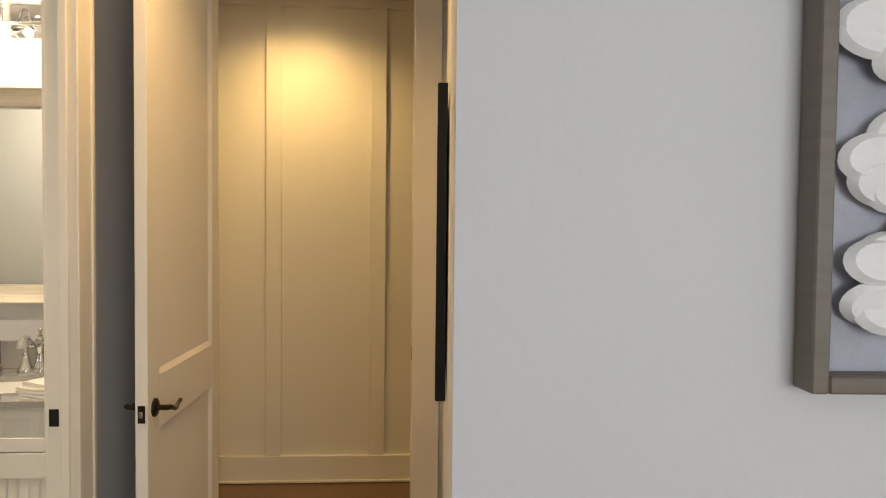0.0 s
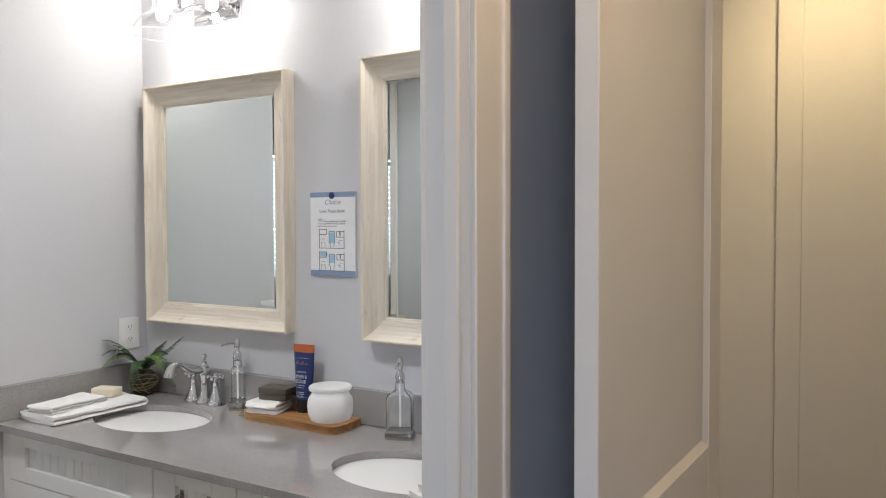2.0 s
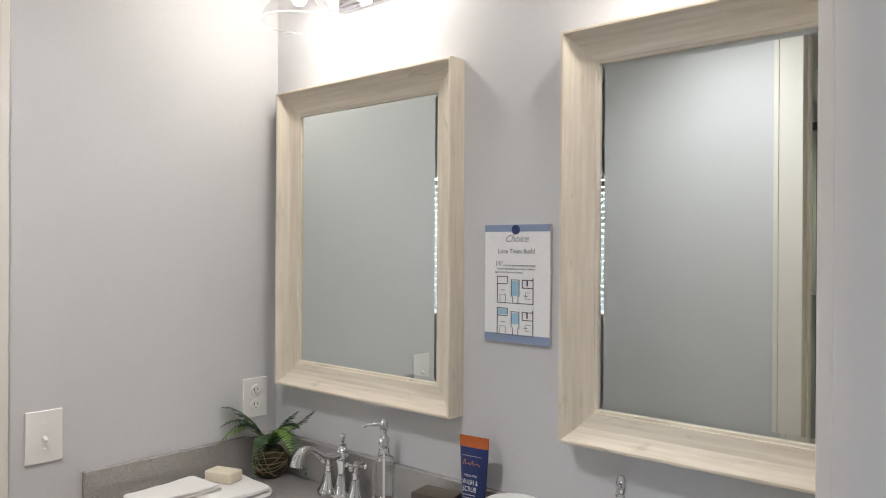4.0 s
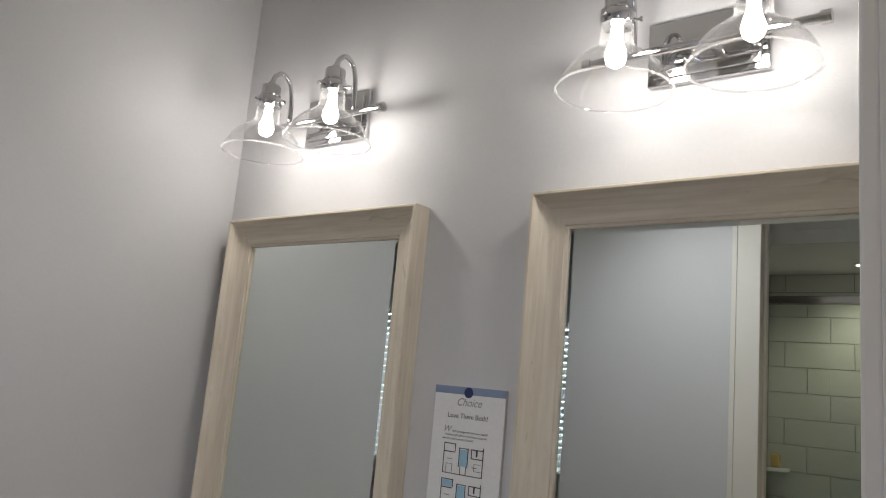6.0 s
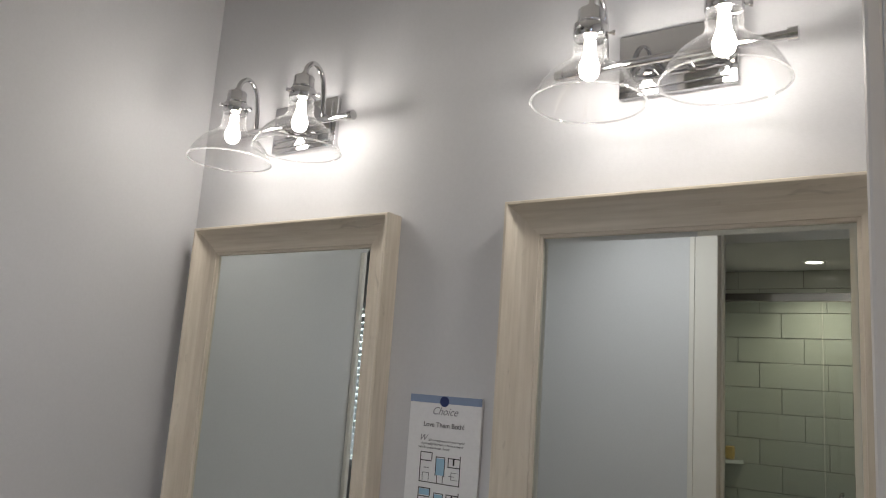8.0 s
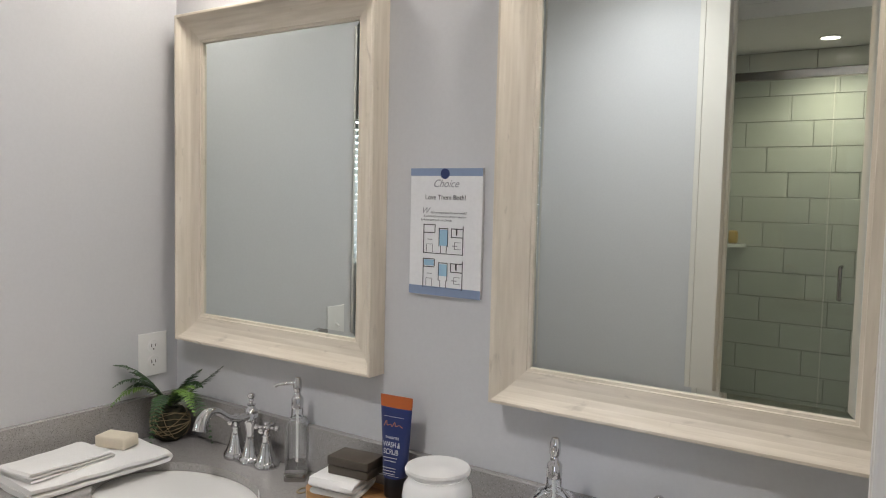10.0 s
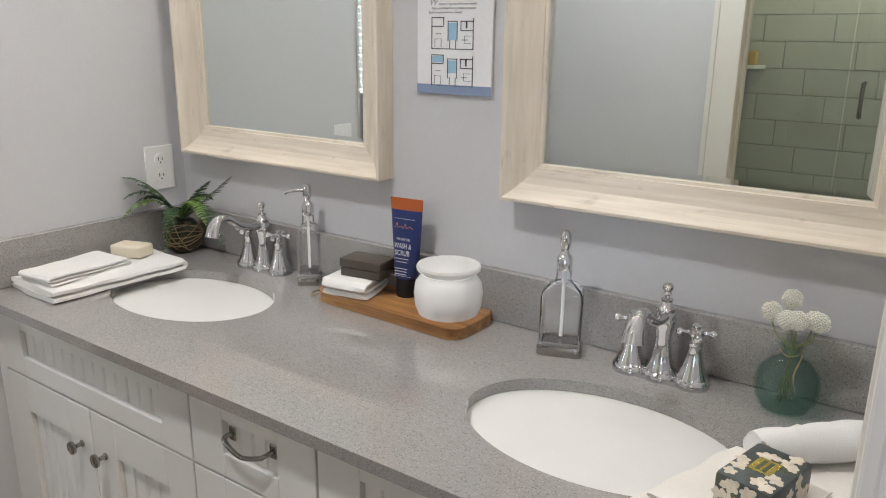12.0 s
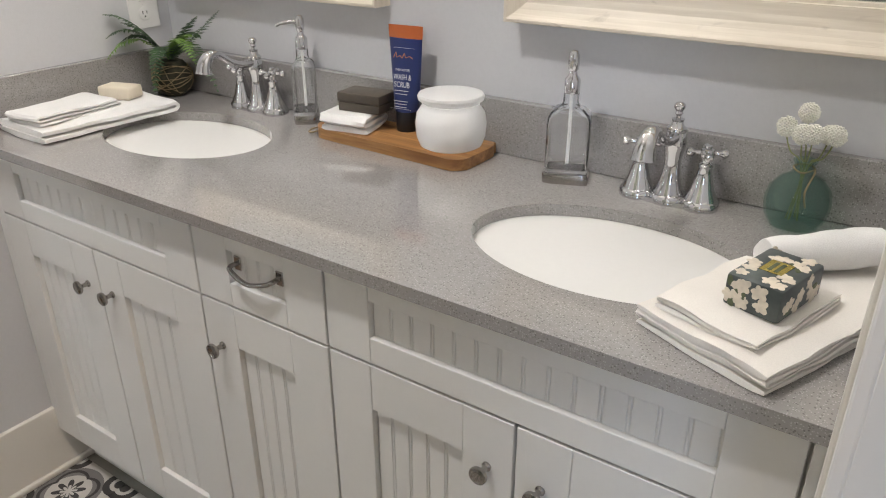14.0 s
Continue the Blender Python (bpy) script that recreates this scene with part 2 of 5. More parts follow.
def limed(name, along):
    """Limed wood: pale, with soft grain and a few grey-brown knots drawn out along the board."""
    m = grain(name, (0.76, 0.69, 0.585), (0.56, 0.49, 0.39), along, scale=1.4, knots=0.6)
    nt, bs = m.node_tree, m.node_tree.nodes["Principled BSDF"]
    n, li = nt.nodes.new, nt.links.new
    last = bs.inputs["Base Color"].links[0].from_socket
    co, mp, t, r, mx = n("ShaderNodeTexCoord"), n("ShaderNodeMapping"), n("ShaderNodeTexNoise"), n("ShaderNodeMapRange"), n("ShaderNodeMix")
    st = [34.0, 34.0, 34.0]
    st["xyz".index(along)] = 9.0
    mp.inputs["Scale"].default_value = st
    t.inputs["Scale"].default_value, t.inputs["Detail"].default_value, t.inputs["Distortion"].default_value = 1.0, 5, 1.2
    r.inputs["From Min"].default_value, r.inputs["From Max"].default_value, r.inputs["To Max"].default_value = 0.62, 0.78, 0.7
    mx.data_type = "RGBA"
    li(co.outputs["Object"], mp.inputs[0])
    li(mp.outputs[0], t.inputs["Vector"])
    li(t.outputs[0], r.inputs[0])
    li(r.outputs[0], mx.inputs["Factor"])
    li(last, mx.inputs["A"])
    mx.inputs["B"].default_value = (0.36, 0.31, 0.25, 1)
    li(mx.outputs["Result"], bs.inputs["Base Color"])
    return m


FRAME_H = limed("whitewashed_wood_across", "x")
FRAME_V = limed("whitewashed_wood_upright", "z")
BOARD_WOOD = grain("olive_wood", (0.52, 0.28, 0.105), (0.20, 0.085, 0.028), "x", 0.38, 2.6, 1.5)


def pattern_tile():
    """Cement tile: dark ground, pale quatrefoil petals and rings in each 20 cm square."""
    m = material("patterned_cement_tile", (0.62, 0.60, 0.57), 0.5, vary=0.08, scale=20, fine=0.06, fine_scale=200)
    nt, bs = m.node_tree, m.node_tree.nodes["Principled BSDF"]
    n, li = nt.nodes.new, nt.links.new
    pale = bs.inputs["Base Color"].links[0].from_socket
    co, sx = n("ShaderNodeTexCoord"), n("ShaderNodeSeparateXYZ")
    li(co.outputs["Object"], sx.inputs[0])

    def op(kind, a, b=0.0, c=None):
        k = n("ShaderNodeMath")
        k.operation = kind
        for i, v in enumerate((a, b) if c is None else (a, b, c)):
            if isinstance(v, (int, float)):
                k.inputs[i].default_value = v
            else:
                li(v, k.inputs[i])
        return k.outputs[0]

    u, v = op("MULTIPLY", sx.outputs[0], 10.0), op("MULTIPLY", sx.outputs[1], 10.0)
    r = op("SQRT", op("ADD", op("MULTIPLY", u, u), op("MULTIPLY", v, v)))
    a = op("ARCTAN2", v, u)
    petal = op("ABSOLUTE", op("COSINE", op("MULTIPLY", a, 4.0)))
    flower = op("LESS_THAN", r, op("MULTIPLY_ADD", petal, 0.34, 0.14))
    core = op("LESS_THAN", r, op("MULTIPLY_ADD", petal, 0.18, 0.07))
    ring = op("LESS_THAN", op("ABSOLUTE", op("SUBTRACT", r, op("MULTIPLY_ADD", op("ABSOLUTE", op("SINE", op("MULTIPLY", a, 2.0))), 0.2, 0.62))), 0.05)
    cu, cv = op("SUBTRACT", op("ABSOLUTE", u), 1.0), op("SUBTRACT", op("ABSOLUTE", v), 1.0)
    rc = op("SQRT", op("ADD", op("MULTIPLY", cu, cu), op("MULTIPLY", cv, cv)))
    corner = op("LESS_THAN", op("ABSOLUTE", op("SUBTRACT", rc, 0.38)), 0.10)
    inner = op("LESS_THAN", rc, 0.16)
    dark = op("MAXIMUM", op("MAXIMUM", op("SUBTRACT", flower, core), ring), op("MAXIMUM", corner, inner))
    mx = n("ShaderNodeMix")
    mx.data_type = "RGBA"
    li(dark, mx.inputs["Factor"])
    li(pale, mx.inputs["A"])
    mx.inputs["B"].default_value = (0.045, 0.042, 0.042, 1)
    mid = op("LESS_THAN", op("ABSOLUTE", op("SUBTRACT", r, 0.8)), 0.16)
    mz = n("ShaderNodeMix")
    mz.data_type = "RGBA"
    li(op("MULTIPLY", mid, op("SUBTRACT", 1.0, dark)), mz.inputs["Factor"])
    li(mx.outputs["Result"], mz.inputs["A"])
    mz.inputs["B"].default_value = (0.20, 0.19, 0.19, 1)
    li(mz.outputs["Result"], bs.inputs["Base Color"])
    return m


FLOOR_TILE = pattern_tile()


# ---- shape helpers ----
def mesh_of(name, bm, mat, smooth=False, auto=True):
    me = bpy.data.meshes.new(name)
    bmesh.ops.recalc_face_normals(bm, faces=bm.faces[:])
    bm.to_mesh(me)
    bm.free()
    for m in (mat if isinstance(mat, (list, tuple)) else [mat]):
        me.materials.append(m)
    if smooth:
        for p in me.polygons:
            p.use_smooth = True
        if auto:
            me.set_sharp_from_angle(angle=radians(40))
    return me


def part(name, bm, mat, parent, label="", smooth=False):
    ob = new(name, mesh_of(name, bm, mat, smooth))
    ob.parent = parent
    if label:
        ob["label"] = label
    return ob


def thing(name, bm, mat, label, category, group="", kind="", smooth=False):
    return tagged(new(name, mesh_of(name, bm, mat, smooth)), label, category, group, kind)


def base(name, m, label, category, group=""):
    ob = new(name)
    ob.empty_display_size = 0.05
    ob.matrix_world = m
    return tagged(ob, label, category, group)


def box(x0, x1, y0, y1, z0, z1, bevel=0.0, seg=1, bm=None):
    b = bmesh.new()
    bmesh.ops.create_cube(b, size=1.0)
    for v in b.verts:
        v.co = Vector(((x0 + x1) / 2 + v.co.x * (x1 - x0), (y0 + y1) / 2 + v.co.y * (y1 - y0), (z0 + z1) / 2 + v.co.z * (z1 - z0)))
    if bevel:
        bmesh.ops.bevel(b, geom=b.edges[:], offset=bevel, segments=seg, profile=0.5, affect="EDGES", clamp_overlap=True)
    return join(bm, b) if bm is not None else b


def join(a, b, m=None):
    if m is not None:
        b.transform(m)
    me = bpy.data.meshes.new("tmp")
    b.to_mesh(me)
    b.free()
    a.from_mesh(me)
    bpy.data.meshes.remove(me)
    return a


def lathe(profile, seg=32, m=None, closed=False):
    """A turned shape from (radius, height) pairs."""
    b = bmesh.new()
    rings = []
    for r, z in profile:
        if r < 1e-6:
            rings.append([b.verts.new((0, 0, z))])
        else:
            rings.append([b.verts.new((r * math.cos(i * math.tau / seg), r * math.sin(i * math.tau / seg), z)) for i in range(seg)])
    pairs = list(zip(rings, rings[1:])) + ([(rings[-1], rings[0])] if closed else [])
    for p, q in pairs:
        for i in range(seg):
            j = (i + 1) % seg
            f = [p[i % len(p)], p[j % len(p)], q[j % len(q)], q[i % len(q)]]
            f = list(dict.fromkeys(f))
            if len(f) > 2:
                b.faces.new(f)
    if m is not None:
        b.transform(m)
    return b


def tube(points, radii, seg=12, caps=True, m=None, flat=1.0):
    """A tube along points; radii a number or one for each point."""
    b = bmesh.new()
    pts = [Vector(p) for p in points]
    if isinstance(radii, (int, float)):
        radii = [radii] * len(pts)
    rings, up = [], None
    for i, p in enumerate(pts):
        d = (pts[min(i + 1, len(pts) - 1)] - pts[max(i - 1, 0)]).normalized()
        if up is None:
            up = d.orthogonal().normalized()
        up = (up - d * up.dot(d)).normalized()
        side = d.cross(up)
        rings.append([b.verts.new(p + radii[i] * (math.cos(a) * up + math.sin(a) * flat * side)) for a in (k * math.tau / seg for k in range(seg))])
    for p, q in zip(rings, rings[1:]):
        for i in range(seg):
            j = (i + 1) % seg
            b.faces.new((p[i], p[j], q[j], q[i]))
    if caps:
        b.faces.new(rings[0][::-1])
        b.faces.new(rings[-1])
    if m is not None:
        b.transform(m)
    return b


def curve(points, n=8):
    """Smooth points through the given ones."""
    pts = [Vector(p) for p in points]
    out = []
    for i in range(len(pts) - 1):
        p0, p1, p2, p3 = pts[max(i - 1, 0)], pts[i], pts[i + 1], pts[min(i + 2, len(pts) - 1)]
        for k in range(n):
            t = k / n
            out.append(0.5 * (2 * p1 + (p2 - p0) * t + (2 * p0 - 5 * p1 + 4 * p2 - p3) * t * t + (3 * p1 - p0 - 3 * p2 + p3) * t ** 3))
    return out + [pts[-1]]


def prism(outline, z0, z1, bevel=0.0, seg=2):
    """An upright slab over an outline in the plan."""
    b = bmesh.new()
    lo = [b.verts.new((x, y, z0)) for x, y in outline]
    hi = [b.verts.new((x, y, z1)) for x, y in outline]
    b.faces.new(lo[::-1])
    b.faces.new(hi)
    k = len(lo)
    for i in range(k):
        b.faces.new((lo[i], lo[(i + 1) % k], hi[(i + 1) % k], hi[i]))
    if bevel:
        es = [e for e in b.edges if abs(e.verts[0].co.z - e.verts[1].co.z) < 1e-6]
        bmesh.ops.bevel(b, geom=es, offset=bevel, segments=seg, profile=0.5, affect="EDGES", clamp_overlap=True)
    return b


def structure(name, bm, mat, label, category="wall", smooth=False):
    return thing(name, bm, mat, label, category, kind="structure", smooth=smooth)


# ---- the plan ----
NORTH, WEST, CEILING = 3.68, -3.073, 2.984
DOOR_X0, DOOR_X1 = -1.119, -1.03
JAMB_N, JAMB_S, HEAD = 2.75, 1.90, 2.66
SOUTH = 1.76
HALL_Y = 3.60


def wall_with_hole(axis, at0, at1, a0, a1, z1, holes):
    """A wall along one axis between at0 and at1, with rectangular holes (start, end, bottom, top)."""
    bm = bmesh.new()
    def piece(u0, u1, w0, w1):
        if u1 - u0 < 1e-4 or w1 - w0 < 1e-4:
            return
        if axis == "y":
            box(at0, at1, u0, u1, w0, w1, bm=bm)
        else:
            box(u0, u1, at0, at1, w0, w1, bm=bm)
    at = a0
    for h0, h1, b0, b1 in sorted(holes):
        piece(at, h0, Z0, z1)
        piece(h0, h1, Z0, b0)
        piece(h0, h1, b1, z1)
        at = h1
    piece(at, a1, Z0, z1)
    return bm


structure("wall_north", box(WEST - 0.12, -1.0, NORTH, NORTH + 0.12, Z0, CEILING), WALL, "light grey painted wall behind the mirrors")
structure("wall_west", wall_with_hole("y", WEST - 0.12, WEST, SOUTH - 0.12, NORTH, CEILING, [(1.85, 2.767, Z0, HEAD)]), WALL, "light grey painted side wall with a doorway")
structure("wall_south", wall_with_hole("x", SOUTH - 0.12, SOUTH, WEST, DOOR_X0, CEILING, [(-1.962, -1.23, Z0, 2.76)]), WALL, "light grey painted wall with the shower opening")
structure("wall_east", wall_with_hole("y", DOOR_X0, DOOR_X1, -3.0, 2.90, CEILING, [(JAMB_S - 0.02, JAMB_N + 0.02, Z0, HEAD + 0.02)]), WALL, "light grey painted wall with the bathroom doorway")
structure("wall_east_jut", box(DOOR_X1, -0.905, -3.0, 1.865, Z0, CEILING), WALL, "light grey painted wall beside the bathroom doorway")
structure("wall_east_recess", box(-1.1275, DOOR_X1, 2.90, NORTH, Z0, CEILING), WALL, "light grey painted wall beside the vanity")
structure("ceiling", box(WEST - 0.12, DOOR_X0 + 0.13, SOUTH - 0.12, NORTH + 0.12, CEILING, CEILING + 0.1), CEIL, "white painted bathroom ceiling", "ceiling")
structure("ceiling_hall", box(DOOR_X1, 3.5, -3.0, 5.26, CEILING, CEILING + 0.1), CEIL, "white painted bedroom ceiling", "ceiling")
structure("ceiling_hall_end", box(-1.6, DOOR_X1, NORTH + 0.12, 5.26, CEILING, CEILING + 0.1), CEIL, "white painted hall ceiling", "ceiling")
structure("floor_hall_end", box(-1.6, DOOR_X1, NORTH + 0.12, 5.26, Z0 - 0.12, Z0 - 0.004), WOOD_FLOOR, "brown wood floor at the hall end", "floor")
structure("floor", box(WEST - 0.12, DOOR_X1, 0.0, NORTH, Z0 - 0.12, Z0 - 0.006), GROUT, "grout bed under patterned bathroom tiles", "floor")
structure("floor_hall", box(DOOR_X1, 3.5, -3.0, 5.26, Z0 - 0.12, Z0 - 0.004), WOOD_FLOOR, "brown wood floor of the hall", "floor")
# hall with board panelling
structure("wall_hall_back", box(-1.6, 1.3, 5.14, 5.26, Z0, CEILING), PANEL, "cream painted board and batten wall")
structure("wall_hall_front", wall_with_hole("x", HALL_Y, HALL_Y + 0.12, DOOR_X1, 1.0, CEILING, [(-0.845, 0.115, Z0, HEAD)]), WALL_BED, "painted wall around the hall doorway")
structure("wall_hall_left", box(-1.6, -1.5, NORTH + 0.12, 5.14, Z0, CEILING), PANEL, "cream painted hall side wall")
structure("wall_hall_link", box(-1.5, DOOR_X1, NORTH + 0.121, NORTH + 0.22, Z0, CEILING), PANEL, "cream painted hall wall return")
structure("wall_hall_right", box(1.2, 1.3, HALL_Y + 0.12, 5.14, Z0, CEILING), PANEL, "cream painted hall end wall")
sk = bmesh.new()
join(sk, prism([(0.106, 1.425), (3.5, 1.217), (3.5, 1.34), (0.235, 1.542), (0.36, HALL_Y), (0.240, HALL_Y)], Z0, CEILING))
structure("wall_bedroom", sk, WALL_BED, "pale painted bedroom wall and its corner")
structure("wall_bedroom_south", wall_with_hole("x", -3.12, -3.0, DOOR_X0, 3.5, CEILING, [(0.3, 2.1, 0.85, 2.35)]), WALL_BED, "pale painted bedroom wall with a window")
structure("wall_bedroom_east", box(3.5, 3.62, -3.12, 1.34, Z0, CEILING), WALL_BED, "pale painted bedroom end wall")
# battens of the panelled wall
trim = thing("trim", box(-1.5, 1.2, 5.106, 5.14, Z0, 0.034, 0.003), PANEL, "cream painted base board of the panelling", "trim", kind="structure")
for cx in (-1.429, -0.760, -0.091, 0.578):
    part("batten", box(cx - 0.050, cx + 0.050, 5.112, 5.14, 0.034, 2.93, 0.003), PANEL, trim)
part("top_rail", box(-1.5, 1.2, 5.118, 5.14, 2.93, 2.983, 0.002), PANEL, trim)
part("shoe_mould", box(-1.5, 1.2, 5.090, 5.106, Z0, Z0 + 0.018, 0.005, 2), PANEL, trim)


def casing(name, parent, axis, face, out, a0, a1, top, width=0.088, thick=0.013):
    """Door casing: two uprights and a head with a back band, on a wall face."""
    def piece(nm, u0, u1, w0, w1, band_u=None, band_w=None):
        bm = bmesh.new()
        for (p0, p1, q0, q1, t) in ((u0, u1, w0, w1, thick),) + (((*band_u, w0, w1 + 0.0008, thick + 0.006),) if band_u else ()) + (((u0 - 0.0018, u1 + 0.0018, *band_w, thick + 0.0064),) if band_w else ()):
            lo, hi = sorted((face, face + out * t))
            if axis == "y":
                box(lo, hi, p0, p1, q0, q1, 0.003, 2, bm=bm)
            else:
                box(p0, p1, lo, hi, q0, q1, 0.003, 2, bm=bm)
        part(nm, bm, TRIM, parent)
    piece("upright", a0 - width, a0, Z0, top, band_u=(a0 - width - 0.0015, a0 - width + 0.022))
    piece("upright", a1, a1 + width, Z0, top, band_u=(a1 + width - 0.022, a1 + width + 0.0015))
    piece("head", a0 - width, a1 + width, top + 0.001, top + width, band_w=(top + width - 0.022, top + width + 0.0015))


# bathroom doorway: jambs with stops, strike plate, casings on both sides
d1 = thing("door_1", box(DOOR_X0 - 0.001, DOOR_X1 + 0.001, JAMB_N, JAMB_N + 0.02, Z0, HEAD, 0.001), TRIM, "cream painted bathroom door frame, no door in view", "door frame", kind="structure")
part("jamb", box(DOOR_X0 - 0.001, DOOR_X1 + 0.001, JAMB_S - 0.02, JAMB_S, Z0, HEAD, 0.001), TRIM, d1)
part("head_jamb", box(DOOR_X0 - 0.001, DOOR_X1 + 0.001, JAMB_S, JAMB_N, HEAD, HEAD + 0.02, 0.001), TRIM, d1)
for y0, y1 in ((JAMB_N - 0.012, JAMB_N), (JAMB_S, JAMB_S + 0.012)):
    part("door_stop", box(-1.076, -1.048, y0, y1, Z0, HEAD, 0.003, 2), TRIM, d1)
casing("casing", d1, "y", DOOR_X1, 1, JAMB_S, JAMB_N, HEAD, 0.125)
casing("casing", d1, "y", DOOR_X0, -1, JAMB_S, JAMB_N, HEAD)
part("strike_plate", box(-1.116, -1.084, JAMB_N - 0.002, JAMB_N, 0.881, 0.939, 0.001), BLACK, d1, "black metal strike plate")
# west doorway to the second bedroom
d2 = thing("door_2", box(WEST - 0.121, WEST + 0.001, 2.747, 2.767, Z0, HEAD, 0.001), TRIM, "cream painted door frame to the second bedroom", "door frame", kind="structure")
part("jamb", box(WEST - 0.121, WEST + 0.001, 1.85, 1.87, Z0, HEAD, 0.001), TRIM, d2)
casing("casing", d2, "y", WEST, 1, 1.87, 2.757, HEAD)
part("door_stop", box(WEST - 0.09, WEST - 0.05, 2.735, 2.747, Z0, HEAD, 0.003, 2), TRIM, d2)
part("strike_plate", box(WEST - 0.045, WEST - 0.010, 2.745, 2.747, 0.870, 0.928, 0.001), BLACK, d2, "black metal strike plate")
# shower opening
d3 = thing("door_3", box(-1.962, -1.942, SOUTH - 0.121, SOUTH + 0.001, Z0, 2.76, 0.001), TRIM, "white painted frame of the shower opening", "door frame", kind="structure")
part("head_jamb", box(-1.942, -1.23, SOUTH - 0.121, SOUTH + 0.001, 2.74, 2.76, 0.001), TRIM, d3)
part("jamb_bead", box(-1.942, -1.930, SOUTH - 0.075, SOUTH - 0.04, Z0, 2.74, 0.002), TRIM, d3)
casing("casing", d3, "x", SOUTH, 1, -1.942, -1.23, 2.76, 0.120)
# hall doorway
d4 = thing("door_4", box(0.095, 0.115, HALL_Y - 0.001, HALL_Y + 0.121, Z0, HEAD, 0.001), TRIM, "cream painted door frame to the panelled hall", "door frame", kind="structure")
part("jamb", box(-0.845, -0.825, HALL_Y - 0.001, HALL_Y + 0.121, Z0, HEAD, 0.001), TRIM, d4)
part("head_jamb", box(-0.825, 0.095, HALL_Y - 0.001, HALL_Y + 0.121, HEAD, HEAD + 0.02), TRIM, d4)
part("upright", box(0.097, 0.218, HALL_Y - 0.02, HALL_Y - 0.001, Z0, HEAD, 0.003, 2), TRIM, d4)
part("strike_plate", box(0.093, 0.095, HALL_Y + 0.01, HALL_Y + 0.04, 0.937, 0.997), NICKEL, d4)
# baseboards of the bathroom
bb = thing("baseboard", box(WEST, WEST + 0.015, 2.848, 3.60, Z0, 0.075, 0.004, 2), TRIM, "white painted baseboard along the bathroom walls", "baseboard", kind="structure")
part("shoe_mould", box(WEST + 0.015, WEST + 0.03, 2.848, 3.60, Z0, Z0 + 0.02, 0.006, 2), TRIM, bb)
part("baseboard_run", box(WEST, -2.066, SOUTH, SOUTH + 0.015, Z0, 0.075, 0.004, 2), TRIM, bb)
# second bedroom beyond the west doorway
structure("wall_bedroom_west", wall_with_hole("y", -6.22, -6.1, 0.2, 4.6, CEILING, []), WALL_BED, "pale wall of the second bedroom")
structure("wall_bedroom_west_north", box(-6.22, WEST - 0.12, 4.6, 4.7, Z0, CEILING), WALL_BED, "pale wall of the second bedroom")
structure("wall_bedroom_west_south", wall_with_hole("x", 0.1, 0.2, -6.22, WEST - 0.12, CEILING, [(-5.4, -3.7, 1.10, 2.25)]), WALL_BED, "pale wall of the second bedroom with a window")
structure("wall_bedroom_west_east", wall_with_hole("y", WEST - 0.13, WEST - 0.121, 0.2, 4.6, CEILING, [(1.87, 2.747, Z0, HEAD)]), WALL_BED, "pale wall of the second bedroom")
structure("ceiling_west", box(-6.22, WEST - 0.12, 0.1, 4.7, CEILING, CEILING + 0.1), CEIL, "white bedroom ceiling", "ceiling")
structure("floor_west", box(-6.22, WEST - 0.12, 0.1, 4.7, Z0 - 0.12, Z0 - 0.004), WOOD_FLOOR, "brown wood bedroom floor", "floor")
structure("ground", box(-60, 60, -60, 60, -0.9, -0.8), material("lawn", (0.08, 0.12, 0.05), 0.9, vary=0.3, scale=2), "green lawn outside the windows", "ground")


def window(name, axis, at, a0, a1, z0, z1):
    w = thing(name, box(at - 0.03, at + 0.03, a0, a0 + 0.05, z0, z1, 0.003) if axis == "y" else box(a0, a0 + 0.05, at - 0.03, at + 0.03, z0, z1, 0.003), TRIM,
              "white framed window with a slatted blind", "window", kind="structure")
    def bar(nm, u0, u1, w0, w1, d, mat):
        return part(nm, box(at - d, at + d, u0, u1, w0, w1, 0.002) if axis == "y" else box(u0, u1, at - d, at + d, w0, w1, 0.002), mat, w)
    bar("window_frame", a1 - 0.05, a1, z0, z1, 0.03, TRIM)
    bar("window_frame", a0 + 0.05, a1 - 0.05, z0, z0 + 0.05, 0.03, TRIM)
    bar("window_frame", a0 + 0.05, a1 - 0.05, z1 - 0.05, z1, 0.03, TRIM)
    bar("window_frame", a0 + 0.05, a1 - 0.05, (z0 + z1) / 2 - 0.02, (z0 + z1) / 2 + 0.02, 0.025, TRIM)
    p = bar("pane", a0 + 0.05, a1 - 0.05, z0 + 0.05, z1 - 0.05, 0.003, PANE)
    p.visible_shadow = False
    return w


window("window_1", "x", -3.06, 0.3, 2.1, 0.85, 2.35)
w2 = window("window_2", "x", 0.15, -5.4, -3.7, 1.10, 2.25)
slat = box(-0.80, 0.80, -0.025, 0.025, -0.0015, 0.0015)
sm = mesh_of("slat", slat, BLIND)
for i in range(21):
    s = new("slat", sm)
    s.parent = w2
    s.matrix_local = pose(-4.55, 0.215, 1.16 + i * 0.05, -72, 0, 0)


# ---- vanity ----
FRONT, TOP = 3.071, 0.895


